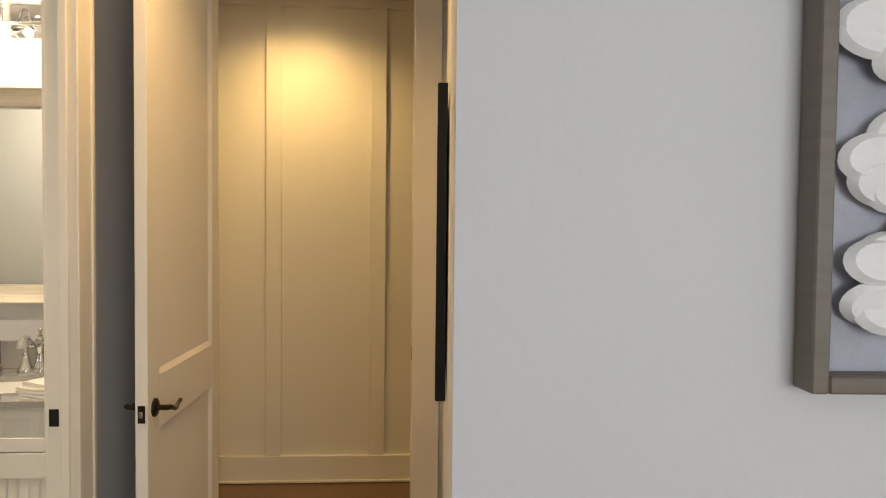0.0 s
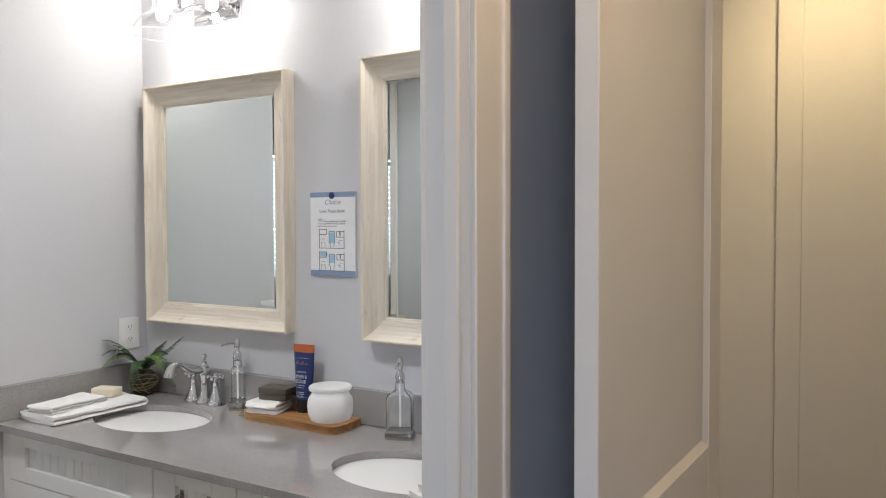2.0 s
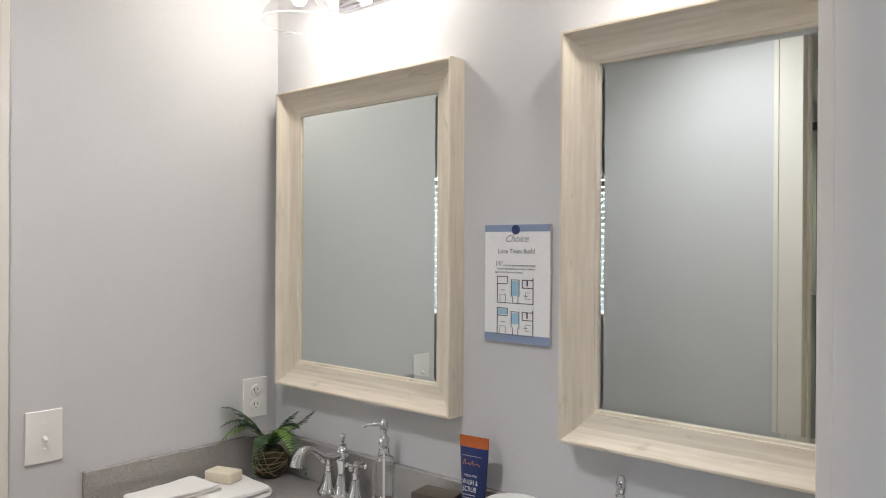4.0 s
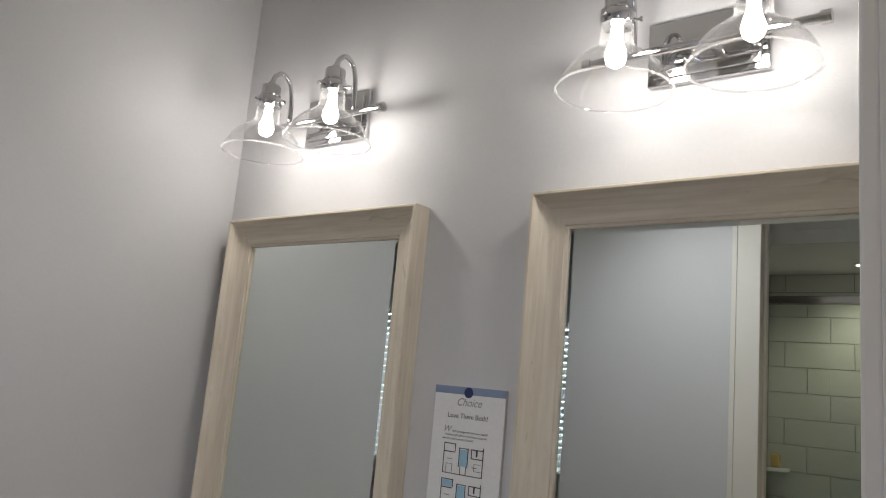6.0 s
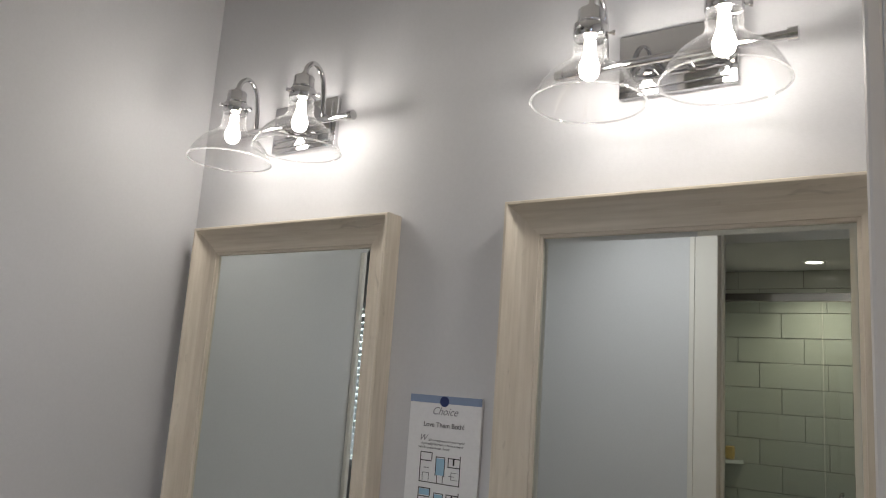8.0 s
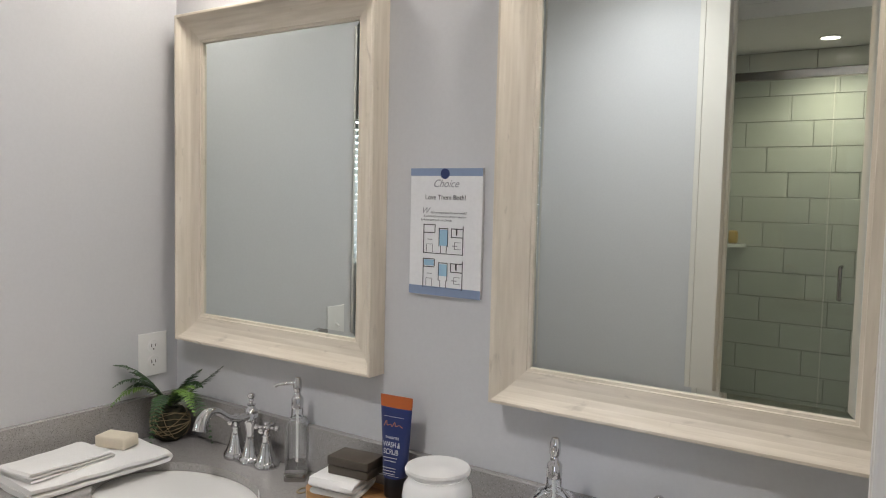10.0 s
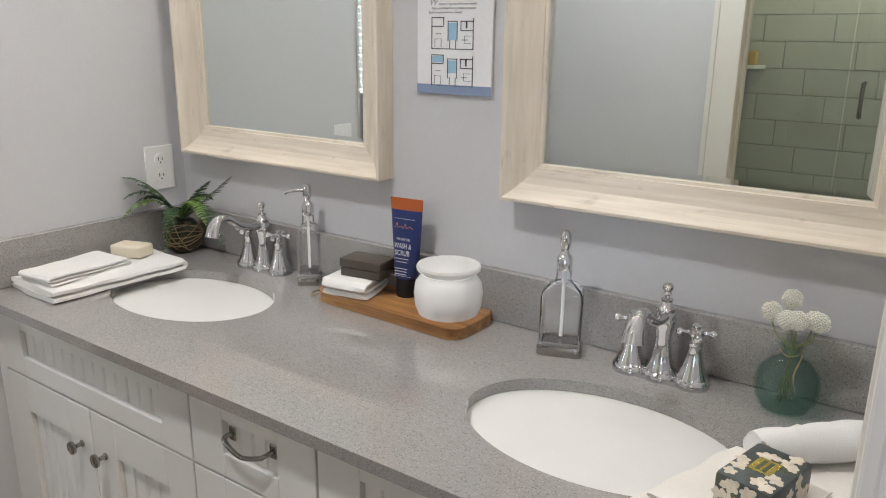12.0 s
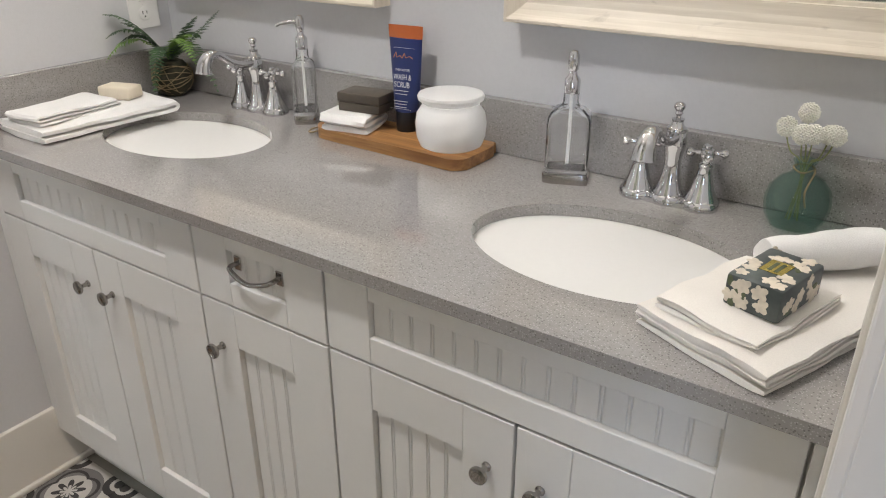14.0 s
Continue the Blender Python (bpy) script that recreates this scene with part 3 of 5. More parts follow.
def framed_front(name, x0, x1, z0, z1, parent, rail, bead_pitch=0.042, stile=None, top_rail=None):
    """A door or drawer front: stiles and rails round a recessed beadboard panel."""
    stile, top_rail = stile or rail, top_rail or rail
    y = FRONT
    f = part(name, box(x0, x0 + stile, y, y + 0.02, z0, z1, 0.0012), VANITY, parent)
    part("stile", box(x1 - stile, x1, y, y + 0.02, z0, z1, 0.0012), VANITY, f)
    part("rail", box(x0 + stile + 0.0004, x1 - stile - 0.0004, y + 0.0003, y + 0.02, z0, z0 + rail, 0.0012), VANITY, f)
    part("rail", box(x0 + stile + 0.0004, x1 - stile - 0.0004, y + 0.0003, y + 0.02, z1 - top_rail, z1, 0.0012), VANITY, f)
    a, b = x0 + stile + 0.0006, x1 - stile - 0.0006
    n = max(1, round((b - a) / bead_pitch))
    w = (b - a) / n
    part("back_panel", box(a, b, y + 0.0138, y + 0.0195, z0 + rail, z1 - top_rail), VANITY, f)
    for i in range(n):
        bm = box(a + i * w + 0.0014, a + (i + 1) * w - 0.0050, y + 0.0115, y + 0.0137, z0 + rail, z1 - top_rail, 0.0012)
        box(a + (i + 1) * w - 0.0040, a + (i + 1) * w, y + 0.0118, y + 0.0137, z0 + rail, z1 - top_rail, 0.0012, bm=bm)
        part("board", bm, VANITY, f)
    return f


def knob(x, z, parent):
    m = Matrix.Translation((x, FRONT, z)) @ pose(0, 0, 0, 90)
    return part("knob", lathe([(0, 0), (0.0085, 0), (0.0085, 0.003), (0.0055, 0.006), (0.005, 0.016), (0.008, 0.020), (0.0155, 0.0235), (0.0165, 0.0275), (0.0155, 0.0305), (0.010, 0.0325), (0.009, 0.0318), (0, 0.033)], 24, m),
                NICKEL, parent, "round satin nickel knob", True)


def pull(x0, x1, z, parent):
    bm = tube(curve([(x0, FRONT + 0.013, z), (x0, FRONT - 0.010, z), (x0 + 0.012, FRONT - 0.017, z - 0.006), ((x0 + x1) / 2, FRONT - 0.021, z - 0.016), (x1 - 0.012, FRONT - 0.017, z - 0.006), (x1, FRONT - 0.010, z), (x1, FRONT + 0.013, z)], 6),
              0.0048, 10)
    for x in (x0, x1):
        box(x - 0.009, x + 0.009, FRONT + 0.0070, FRONT + 0.0112, z - 0.015, z + 0.015, 0.002, bm=bm)
    return part("drawer_pull", bm, NICKEL, parent, "curved satin nickel pull", True)


X0, X1, X2, X3 = -3.030, -2.2795, -1.934, -1.1605
cab = base("vanity_cabinet", pose(0, 0, 0), "white painted double vanity cabinet with beadboard fronts", "cabinet")
part("body", box(WEST + 0.004, -1.130, FRONT + 0.0205, NORTH - 0.004, 0.0, 0.8705), VANITY, cab)
part("toe_kick", box(WEST + 0.02, -1.130, FRONT + 0.075, FRONT + 0.095, Z0, -0.0005), VANITY, cab)
part("filler", box(X3 + 0.002, -1.130, FRONT + 0.001, FRONT + 0.020, 0.0, 0.8705, 0.001), VANITY, cab)
part("filler", box(WEST + 0.004, X0 - 0.002, FRONT + 0.001, FRONT + 0.020, 0.0, 0.8705, 0.001), VANITY, cab)
G = 0.0026
ZT, ZM, ZB = 0.868, 0.6965, 0.002
f1 = framed_front("false_front", X0, X1 - G, ZM + G, ZT, cab, 0.051, stile=0.095, top_rail=0.047)
l1 = framed_front("cabinet_door", X0, -2.655 - G, ZB, ZM - G, cab, 0.096, stile=0.091, top_rail=0.094)
l2 = framed_front("cabinet_door", -2.655 + G, X1 - G, ZB, ZM - G, cab, 0.096, stile=0.091, top_rail=0.094)
f2 = framed_front("drawer", X1 + G, X2 - G, ZM + G, ZT, cab, 0.051, stile=0.095, top_rail=0.047)
l3 = framed_front("cabinet_door", X1 + G, X2 - G, ZB, ZM - G, cab, 0.096, stile=0.093, top_rail=0.094)
f3 = framed_front("false_front", X2 + G, X3 - G, ZM + G, ZT, cab, 0.051, stile=0.095, top_rail=0.047)
l4 = framed_front("cabinet_door", X2 + G, -1.5514 - G, ZB, ZM - G, cab, 0.096, stile=0.093, top_rail=0.094)
l5 = framed_front("cabinet_door", -1.5514 + G, X3 - G, ZB, ZM - G, cab, 0.096, stile=0.093, top_rail=0.094)
for x, z, p in ((-2.703, 0.592, l1), (-2.607, 0.592, l2), (-2.231, 0.592, l3), (-1.600, 0.592, l4), (-1.503, 0.592, l5)):
    knob(x, z, p)
pull(-2.1625, -2.0515, 0.795, f2)


def ellipse(cx, cy, a, b, n):
    return [(cx + a * math.cos(i * math.tau / n), cy + b * math.sin(i * math.tau / n)) for i in range(n)]


def worktop():
    """Slab with two oval holes: each half is a ring of quads from an oval out to its rectangle."""
    bm = bmesh.new()
    x_edges = (WEST + 0.002, -2.11, -1.130)
    n = 64
    for (cx, cy, a, b), xa, xb in ((BASINS[0], x_edges[0], x_edges[1]), (BASINS[1], x_edges[1], x_edges[2])):
        y0, y1 = 3.040, NORTH - 0.002
        for z, flip in ((TOP, False), (TOP - 0.024, True)):
            ins, outs = [], []
            for i in range(n):
                t = i * math.tau / n
                dx, dy = math.cos(t), math.sin(t)
                k = min(((xb if dx > 0 else xa) - cx) / dx if abs(dx) > 1e-9 else 1e9, ((y1 if dy > 0 else y0) - cy) / dy if abs(dy) > 1e-9 else 1e9)
                ins.append((cx + a * dx, cy + b * dy, z))
                outs.append([cx + k * dx, cy + k * dy, z])
            for qx in (xa, xb):
                for qy in (y0, y1):
                    j = min(range(n), key=lambda i: (outs[i][0] - qx) ** 2 + (outs[i][1] - qy) ** 2)
                    outs[j][0], outs[j][1] = qx, qy
            vi = [bm.verts.new(p) for p in ins]
            vo = [bm.verts.new(p) for p in outs]
            for i in range(n):
                j = (i + 1) % n
                bm.faces.new((vi[i], vi[j], vo[j], vo[i]))
            if z == TOP:
                top_in, top_out = vi, vo
            else:
                for i in range(n):
                    j = (i + 1) % n
                    bm.faces.new((top_in[i], top_in[j], vi[j], vi[i]))
                    bm.faces.new((top_out[i], top_out[j], vo[j], vo[i]))
    bmesh.ops.remove_doubles(bm, verts=bm.verts[:], dist=0.0005)
    return bm


BASINS = ((-2.648, 3.366, 0.238, 0.168), (-1.537, 3.334, 0.243, 0.168))
ct = thing("countertop", worktop(), QUARTZ, "speckled grey quartz countertop with two oval cut-outs", "countertop")
part("backsplash", box(WEST + 0.022, -1.130, NORTH - 0.022, NORTH - 0.001, TOP + 0.0005, 1.018, 0.002), QUARTZ, ct)
part("side_splash", box(WEST + 0.001, WEST + 0.021, 3.036, NORTH - 0.001, TOP + 0.0005, 1.018, 0.002), QUARTZ, ct)


def sink(cx, cy, a, b):
    bm = bmesh.new()
    n, rings = 48, []
    for s, d in ((1.06, 0.0), (1.01, 0.0), (1.0, 0.006), (0.985, 0.03), (0.94, 0.07), (0.84, 0.105), (0.66, 0.128), (0.42, 0.138), (0.16, 0.142)):
        rings.append([bm.verts.new((cx + a * s * math.cos(i * math.tau / n), cy + b * s * math.sin(i * math.tau / n), TOP - 0.0245 - d)) for i in range(n)])
    for p, q in zip(rings, rings[1:]):
        for i in range(n):
            bm.faces.new((p[i], p[(i + 1) % n], q[(i + 1) % n], q[i]))
    bm.faces.new(rings[-1])
    s = thing("sink", bm, PORCELAIN, "white porcelain oval undermount sink", "sink", "vanity sinks", smooth=True)
    part("drain", lathe([(0, 0.001), (0.022, 0.001), (0.026, 0.003), (0.030, 0.002), (0.030, 0)], 24, Matrix.Translation((cx, cy, TOP - 0.166))), CHROME, s, "chrome drain", True)
    part("overflow", lathe([(0, 0.002), (0.009, 0.002), (0.012, 0.0)], 16, Matrix.Translation((cx, cy - b * 0.94, TOP - 0.078)) @ pose(0, 0, 0, -80)), CHROME, s, "chrome overflow ring", True)


for e in BASINS:
    sink(*e)


def faucet(x, y, grp="vanity faucets"):
    f = base("faucet", pose(x, y, TOP) @ Matrix.Scale(1.11, 4), "polished chrome faucet with two cross handles", "faucet", grp)
    out = []
    for i in range(48):
        t = i * math.tau / 48
        out.append((0.085 * math.cos(t), 0.027 * math.sin(t)))
    bm = prism(out, 0, 0.008, 0.002)
    for sx in (-0.055, 0, 0.055):
        join(bm, lathe([(0.031, 0), (0.031, 0.010), (0.029, 0.014), (0.026, 0.016)], 28, Matrix.Translation((sx, 0, 0))))
    part("base_plate", bm, CHROME, f, smooth=True)
    body = lathe([(0.026, 0.012), (0.0255, 0.018), (0.021, 0.026), (0.0165, 0.045), (0.0140, 0.062), (0.0135, 0.075), (0.0165, 0.090), (0.0185, 0.102), (0.0175, 0.114), (0.0150, 0.122), (0.0165, 0.125), (0.0165, 0.129), (0.011, 0.133), (0.009, 0.140), (0.011, 0.144), (0, 0.146)], 28)
    sp = part("spout_body", body, CHROME, f, smooth=True)
    arc = curve([(0, -0.006, 0.116), (0, -0.036, 0.115), (0, -0.070, 0.126), (0, -0.104, 0.148), (0, -0.128, 0.150), (0, -0.144, 0.136), (0, -0.150, 0.114)], 7)
    k = len(arc)
    part("spout", tube(arc, [0.0110 - 0.003 * min(1, i / 10) + 0.0115 * max(0, (i - k * 0.42) / (k * 0.58)) ** 1.2 for i in range(k)], 16), CHROME, f, smooth=True)
    part("lift_rod", lathe([(0.004, 0.144), (0.004, 0.150), (0.0070, 0.153), (0.0055, 0.157), (0.0095, 0.163), (0.0095, 0.167), (0.006, 0.171), (0, 0.172)], 20), CHROME, f, smooth=True)
    for sx in (-0.055, 0.055):
        h = part("handle_post", lathe([(0.027, 0.014), (0.0255, 0.020), (0.019, 0.034), (0.0135, 0.055), (0.0105, 0.070), (0.0120, 0.073), (0.0120, 0.077), (0.008, 0.080), (0.008, 0.088), (0.0115, 0.090), (0.0125, 0.096), (0.0105, 0.102), (0.006, 0.104), (0.0065, 0.108), (0, 0.110)], 28, Matrix.Translation((sx, 0, 0))), CHROME, f, smooth=True)
        cr = bmesh.new()
        for q in range(4):
            m = Matrix.Translation((sx, 0, 0.0955)) @ pose(0, 0, 0, 0, 0, 20 + 90 * q) @ pose(0, 0, 0, 0, 90, 0)
            join(cr, lathe([(0, 0.006), (0.0042, 0.008), (0.0036, 0.018), (0.0045, 0.021), (0.0072, 0.024), (0.0078, 0.028), (0.0060, 0.032), (0, 0.034)], 14, m))
        part("cross_handle", cr, CHROME, h, smooth=True)
    return f


faucet(-1.527, 3.597)
faucet(-2.658, 3.615)


# ---- mirrors ----
def mirror(x0, x1, z0, z1, label):
    yf, yg, fw = 3.6215, 3.6655, 0.080
    m = base("framed_mirror", pose((x0 + x1) / 2, NORTH, z0), label, "mirror", "vanity mirrors")
    cx = (x0 + x1) / 2

    def side(a, b, c, d, mat):
        """One mitred moulding between two outer corners a, b and two inner corners c, d (x, z)."""
        bm = bmesh.new()
        def pt(o, i, k, y):
            return (o[0] + (i[0] - o[0]) * k - cx, y - NORTH, o[1] + (i[1] - o[1]) * k - z0)
        prof = [(0.0, NORTH - 0.001), (0.0, yf + 0.002), (0.02, yf), (0.085, yf), (0.11, yf + 0.002), (0.20, yf + 0.012), (0.31, yf + 0.021), (0.46, yf + 0.029), (0.64, yf + 0.033), (0.90, yf + 0.035), (0.915, yg - 0.006), (0.985, yg - 0.005), (1.0, yg - 0.003), (1.0, NORTH - 0.001)]
        r = []
        for o, i in ((a, c), (b, d)):
            r.append([bm.verts.new(pt(o, i, k, y)) for k, y in prof])
        for j in range(len(prof)):
            q = (j + 1) % len(prof)
            bm.faces.new((r[0][j], r[1][j], r[1][q], r[0][q]))
        bm.faces.new(r[0])
        bm.faces.new(r[1][::-1])
        return part("frame_side", bm, mat, m, smooth=False)

    o = ((x0, z0), (x1, z0), (x1, z1), (x0, z1))
    i = ((x0 + fw, z0 + fw), (x1 - fw, z0 + fw), (x1 - fw, z1 - fw), (x0 + fw, z1 - fw))
    side(o[0], o[1], i[0], i[1], FRAME_H)
    side(o[1], o[2], i[1], i[2], FRAME_V)
    side(o[2], o[3], i[2], i[3], FRAME_H)
    side(o[3], o[0], i[3], i[0], FRAME_V)
    bm = bmesh.new()
    bw, drop = 0.016, 0.0014
    e = fw - 0.004
    a = [bm.verts.new((x - cx, yg + drop - NORTH, z - z0)) for x, z in ((x0 + e, z0 + e), (x1 - e, z0 + e), (x1 - e, z1 - e), (x0 + e, z1 - e))]
    b = [bm.verts.new((x - cx, yg - NORTH, z - z0)) for x, z in ((x0 + e + bw, z0 + e + bw), (x1 - e - bw, z0 + e + bw), (x1 - e - bw, z1 - e - bw), (x0 + e + bw, z1 - e - bw))]
    bm.faces.new(b)
    for j in range(4):
        bm.faces.new((a[j], a[(j + 1) % 4], b[(j + 1) % 4], b[j]))
    back = [bm.verts.new((v.co.x, yg + 0.006 - NORTH, v.co.z)) for v in a]
    bm.faces.new(back)
    for j in range(4):
        bm.faces.new((a[j], a[(j + 1) % 4], back[(j + 1) % 4], back[j]))
    part("mirror_glass", bm, MIRROR, m, "clear mirror glass")
    return m


mirror(-3.003, -2.250, 1.189, 2.1345, "wall mirror in a deep whitewashed wood frame by the plant")
mirror(-1.916, -1.144, 1.189, 2.1345, "wall mirror in a deep whitewashed wood frame above the flowers")


# ---- lamps over the mirrors ----
def sconce(cx):
    s = base("vanity_light", pose(cx, NORTH, 2.424), "chrome two-light wall fixture with clear bell shades, lit", "wall lamp", "vanity lights")
    bp = bmesh.new()
    box(-0.125, 0.125, -0.016, -0.0005, -0.072, 0.072, 0.004, 2, bm=bp)
    box(-0.110, 0.110, -0.024, -0.015, -0.058, 0.058, 0.003, 2, bm=bp)
    part("back_plate", bp, CHROME, s, smooth=True)
    bar = tube([(-0.240, -0.078, -0.022), (0.240, -0.078, -0.022)], 0.0095, 20)
    for x in (-1, 1):
        join(bar, tube([(x * 0.226, -0.078, -0.022), (x * 0.244, -0.078, -0.022)], 0.0135, 20))
    part("cross_bar", bar, CHROME, s, smooth=True)
    for x in (-0.03, 0.03):
        part("standoff", tube([(x, -0.02, -0.022), (x, -0.078, -0.022)], 0.011, 16), CHROME, s, smooth=True)
    for x in (-0.1315, 0.1315):
        arm = part("arm", tube(curve([(x, -0.078, -0.020), (x, -0.080, 0.045), (x, -0.092, 0.098), (x, -0.122, 0.122), (x, -0.150, 0.104), (x, -0.158, 0.070)], 7), 0.0072, 14), CHROME, s, smooth=True)
        part("socket_cup", lathe([(0, 0.084), (0.010, 0.083), (0.0115, 0.074), (0.025, 0.072), (0.0275, 0.069), (0.0275, 0.047), (0.029, 0.045), (0.029, 0.041), (0.0275, 0.039), (0.033, 0.036), (0.0355, 0.033), (0.0355, 0.012), (0.033, 0.008), (0, 0.008)], 28, Matrix.Translation((x, -0.158, 0))), CHROME, s, smooth=True)
        for a in (20, 140, 260):
            part("thumb_screw", tube([(x + 0.034 * math.cos(radians(a)), -0.158 + 0.034 * math.sin(radians(a)), 0.021), (x + 0.043 * math.cos(radians(a)), -0.158 + 0.043 * math.sin(radians(a)), 0.021), (x + 0.0432 * math.cos(radians(a)), -0.158 + 0.0432 * math.sin(radians(a)), 0.021), (x + 0.049 * math.cos(radians(a)), -0.158 + 0.049 * math.sin(radians(a)), 0.021)], [0.0025, 0.0025, 0.0058, 0.0058], 10), CHROME, s)
        prof = [(0.031, 0.012), (0.0325, 0.000), (0.0345, -0.012), (0.0335, -0.024), (0.036, -0.034), (0.046, -0.046), (0.064, -0.058), (0.085, -0.076), (0.100, -0.096), (0.111, -0.117), (0.1145, -0.128)]
        sh = part("glass_shade", lathe(prof + [(0.1158, -0.1285), (0.1152, -0.1318), (0.1125, -0.1305)] + [(r - 0.0018, z - 0.001) for r, z in reversed(prof)][1:], 40, Matrix.Translation((x, -0.158, 0))), CLEAR, s, "clear bell-shaped glass shade", True)
        part("shade_rim", lathe([(0.1130, -0.1275), (0.1165, -0.1280), (0.1170, -0.1308), (0.1135, -0.1316)], 48, Matrix.Translation((x, -0.158, 0)), True), RIM, s, "bright glass rim", True)
        bu = part("bulb", lathe([(0, -0.080), (0.010, -0.078), (0.018, -0.071), (0.0215, -0.058), (0.020, -0.045), (0.0145, -0.030), (0.012, -0.016), (0.012, 0.002)], 24, Matrix.Translation((x, -0.158, 0))), BULB, s, "glowing frosted bulb", True)
        bu.visible_shadow = False
        lamp("bulb_lamp", "POINT", Matrix.Translation((cx + x, NORTH - 0.158, 2.424 - 0.058)), BULB_POWER, (1.0, 0.95, 0.90), 0.026)
    return s


sconce(-2.622)
sconce(-1.5475)

# ---- shower behind the south wall ----
structure("wall_shower_west", box(-2.40, -2.30, 0.1, SOUTH - 0.12, Z0, CEILING), WALL, "grey wall of the shower room")
structure("wall_shower_back", box(-2.40, DOOR_X0, 0.12, 0.24, Z0, CEILING), GROUT, "grout bed of the tiled shower wall")
structure("ceiling_shower", box(-2.30, DOOR_X0, 0.24, 1.16, 2.53, 2.60), CEIL, "lowered white shower ceiling", "ceiling")
structure("wall_shower_header", box(-2.30, DOOR_X0, 1.10, 1.16, 2.601, 2.714), CEIL, "cream wall above the shower")
structure("ceiling_shower_room", box(-2.40, DOOR_X0, 0.1, SOUTH - 0.12, 2.714, 2.80), CEIL, "white shower room ceiling", "ceiling")
for x in (-1.728,):
    d = thing("downlight", lathe([(0.062, -0.001), (0.062, -0.006), (0.048, -0.008), (0.046, 0.0)], 28, Matrix.Translation((x, 0.55, 2.53))), PLASTIC, "round white recessed ceiling light, lit", "ceiling lamp", "shower downlights", smooth=True)
    part("lens", lathe([(0.046, -0.003), (0, -0.003)], 28, Matrix.Translation((x, 0.55, 2.53))), LED, d, "glowing lens").visible_shadow = False
scr = base("shower_screen", pose(-1.806, 1.15, 0), "frameless glass shower door with a metal header", "shower door")
part("header_rail", box(-0.49, 0.66, -0.02, 0.02, 2.228, 2.269, 0.003), NICKEL, scr)
part("fixed_pane", box(-0.49, 0.190, -0.005, 0.005, 0.06, 2.228, 0.001), PANE, scr, "clear glass pane").visible_shadow = False
gd = part("glass_door", box(0.196, 0.66, -0.005, 0.005, 0.06, 2.224, 0.001), PANE, scr, "clear glass door")
gd.visible_shadow = False
part("pull_handle", tube(curve([(0.263, 0.005, 1.345), (0.263, 0.04, 1.340), (0.263, 0.045, 1.325), (0.263, 0.045, 1.212), (0.263, 0.04, 1.197), (0.263, 0.005, 1.192)], 5), 0.009, 12), NICKEL, gd, "satin metal pull", True)
part("curb", box(-0.49, 0.66, -0.06, 0.06, Z0, 0.059, 0.004), TILE, scr)
shf = base("corner_shelf", pose(-2.295, 0.250, 1.365), "cream ceramic corner shelf in the shower", "shelf")
part("shelf", prism([(0, 0)] + [(0.125 * math.cos(a), 0.125 * math.sin(a)) for a in (i * math.pi / 24 for i in range(13))], 0, 0.022, 0.004), PORCELAIN, shf)
thing("soap_bar", box(-2.262, -2.212, 0.28, 0.325, 1.3875, 1.465, 0.012, 3), material("yellow_soap", (0.62, 0.42, 0.16), 0.5), "yellow soap bar on the shower shelf", "soap", smooth=True)

# ---- hall door, pictures ----
hd = base("hall_door", pose(-0.819, 3.664, 0, 0, 0, -90 - 2.5), "cream painted two-panel door standing open", "door")
DW, DT = 0.866, 0.043


def door_leaf():
    rails = ((Z0 + 0.012, 0.10), (0.835, 1.020), (2.52, 2.65))
    st = 0.112
    bm = bmesh.new()
    box(0, st, 0, DT, Z0 + 0.012, 2.65, 0.002, bm=bm)
    box(DW - st, DW, 0, DT, Z0 + 0.012, 2.65, 0.002, bm=bm)
    for a, b in rails:
        box(st, DW - st, 0.0003, DT - 0.0003, a, b, bm=bm)
    part("leaf_frame", bm, TRIM, hd)
    for (a, b) in ((0.10, 0.835), (1.020, 2.52)):
        pb = bmesh.new()
        w, d = 0.020, 0.011
        for y0, sgn in ((0.0, 1), (DT, -1)):
            o = [pb.verts.new((x, y0 + sgn * 0.0015, z)) for x, z in ((st, a), (DW - st, a), (DW - st, b), (st, b))]
            i = [pb.verts.new((x, y0 + sgn * d, z)) for x, z in ((st + w, a + w), (DW - st - w, a + w), (DW - st - w, b - w), (st + w, b - w))]
            for j in range(4):
                pb.faces.new((o[j], o[(j + 1) % 4], i[(j + 1) % 4], i[j]))
            pb.faces.new(i)
        part("door_panel", pb, TRIM, hd)


door_leaf()
for y0, sgn in ((0.0, -1), (DT, 1)):
    h = part("door_handle", lathe([(0, 0.012), (0.020, 0.012), (0.030, 0.008), (0.033, 0.004), (0.033, 0)], 28, Matrix.Translation((DW - 0.062, y0, 0.916)) @ pose(0, 0, 0, -90 * sgn)), BRONZE, hd, "dark bronze lever handle", True)
    y = y0 + sgn * 0.055
    part("lever", tube(curve([(DW - 0.062, y0 + sgn * 0.010, 0.916), (DW - 0.062, y - sgn * 0.012, 0.916), (DW - 0.070, y, 0.916), (DW - 0.110, y + sgn * 0.001, 0.903), (DW - 0.150, y - sgn * 0.003, 0.909), (DW - 0.182, y - sgn * 0.004, 0.916)], 6), [0.0095] * 12 + [0.0085] * 10 + [0.0075] * 8 + [0.0065], 12, flat=1.0), BRONZE, h, smooth=True)
part("latch_plate", box(DW, DW + 0.0015, 0.009, DT - 0.009, 0.876, 0.936), BRONZE, hd, "dark bronze latch plate")
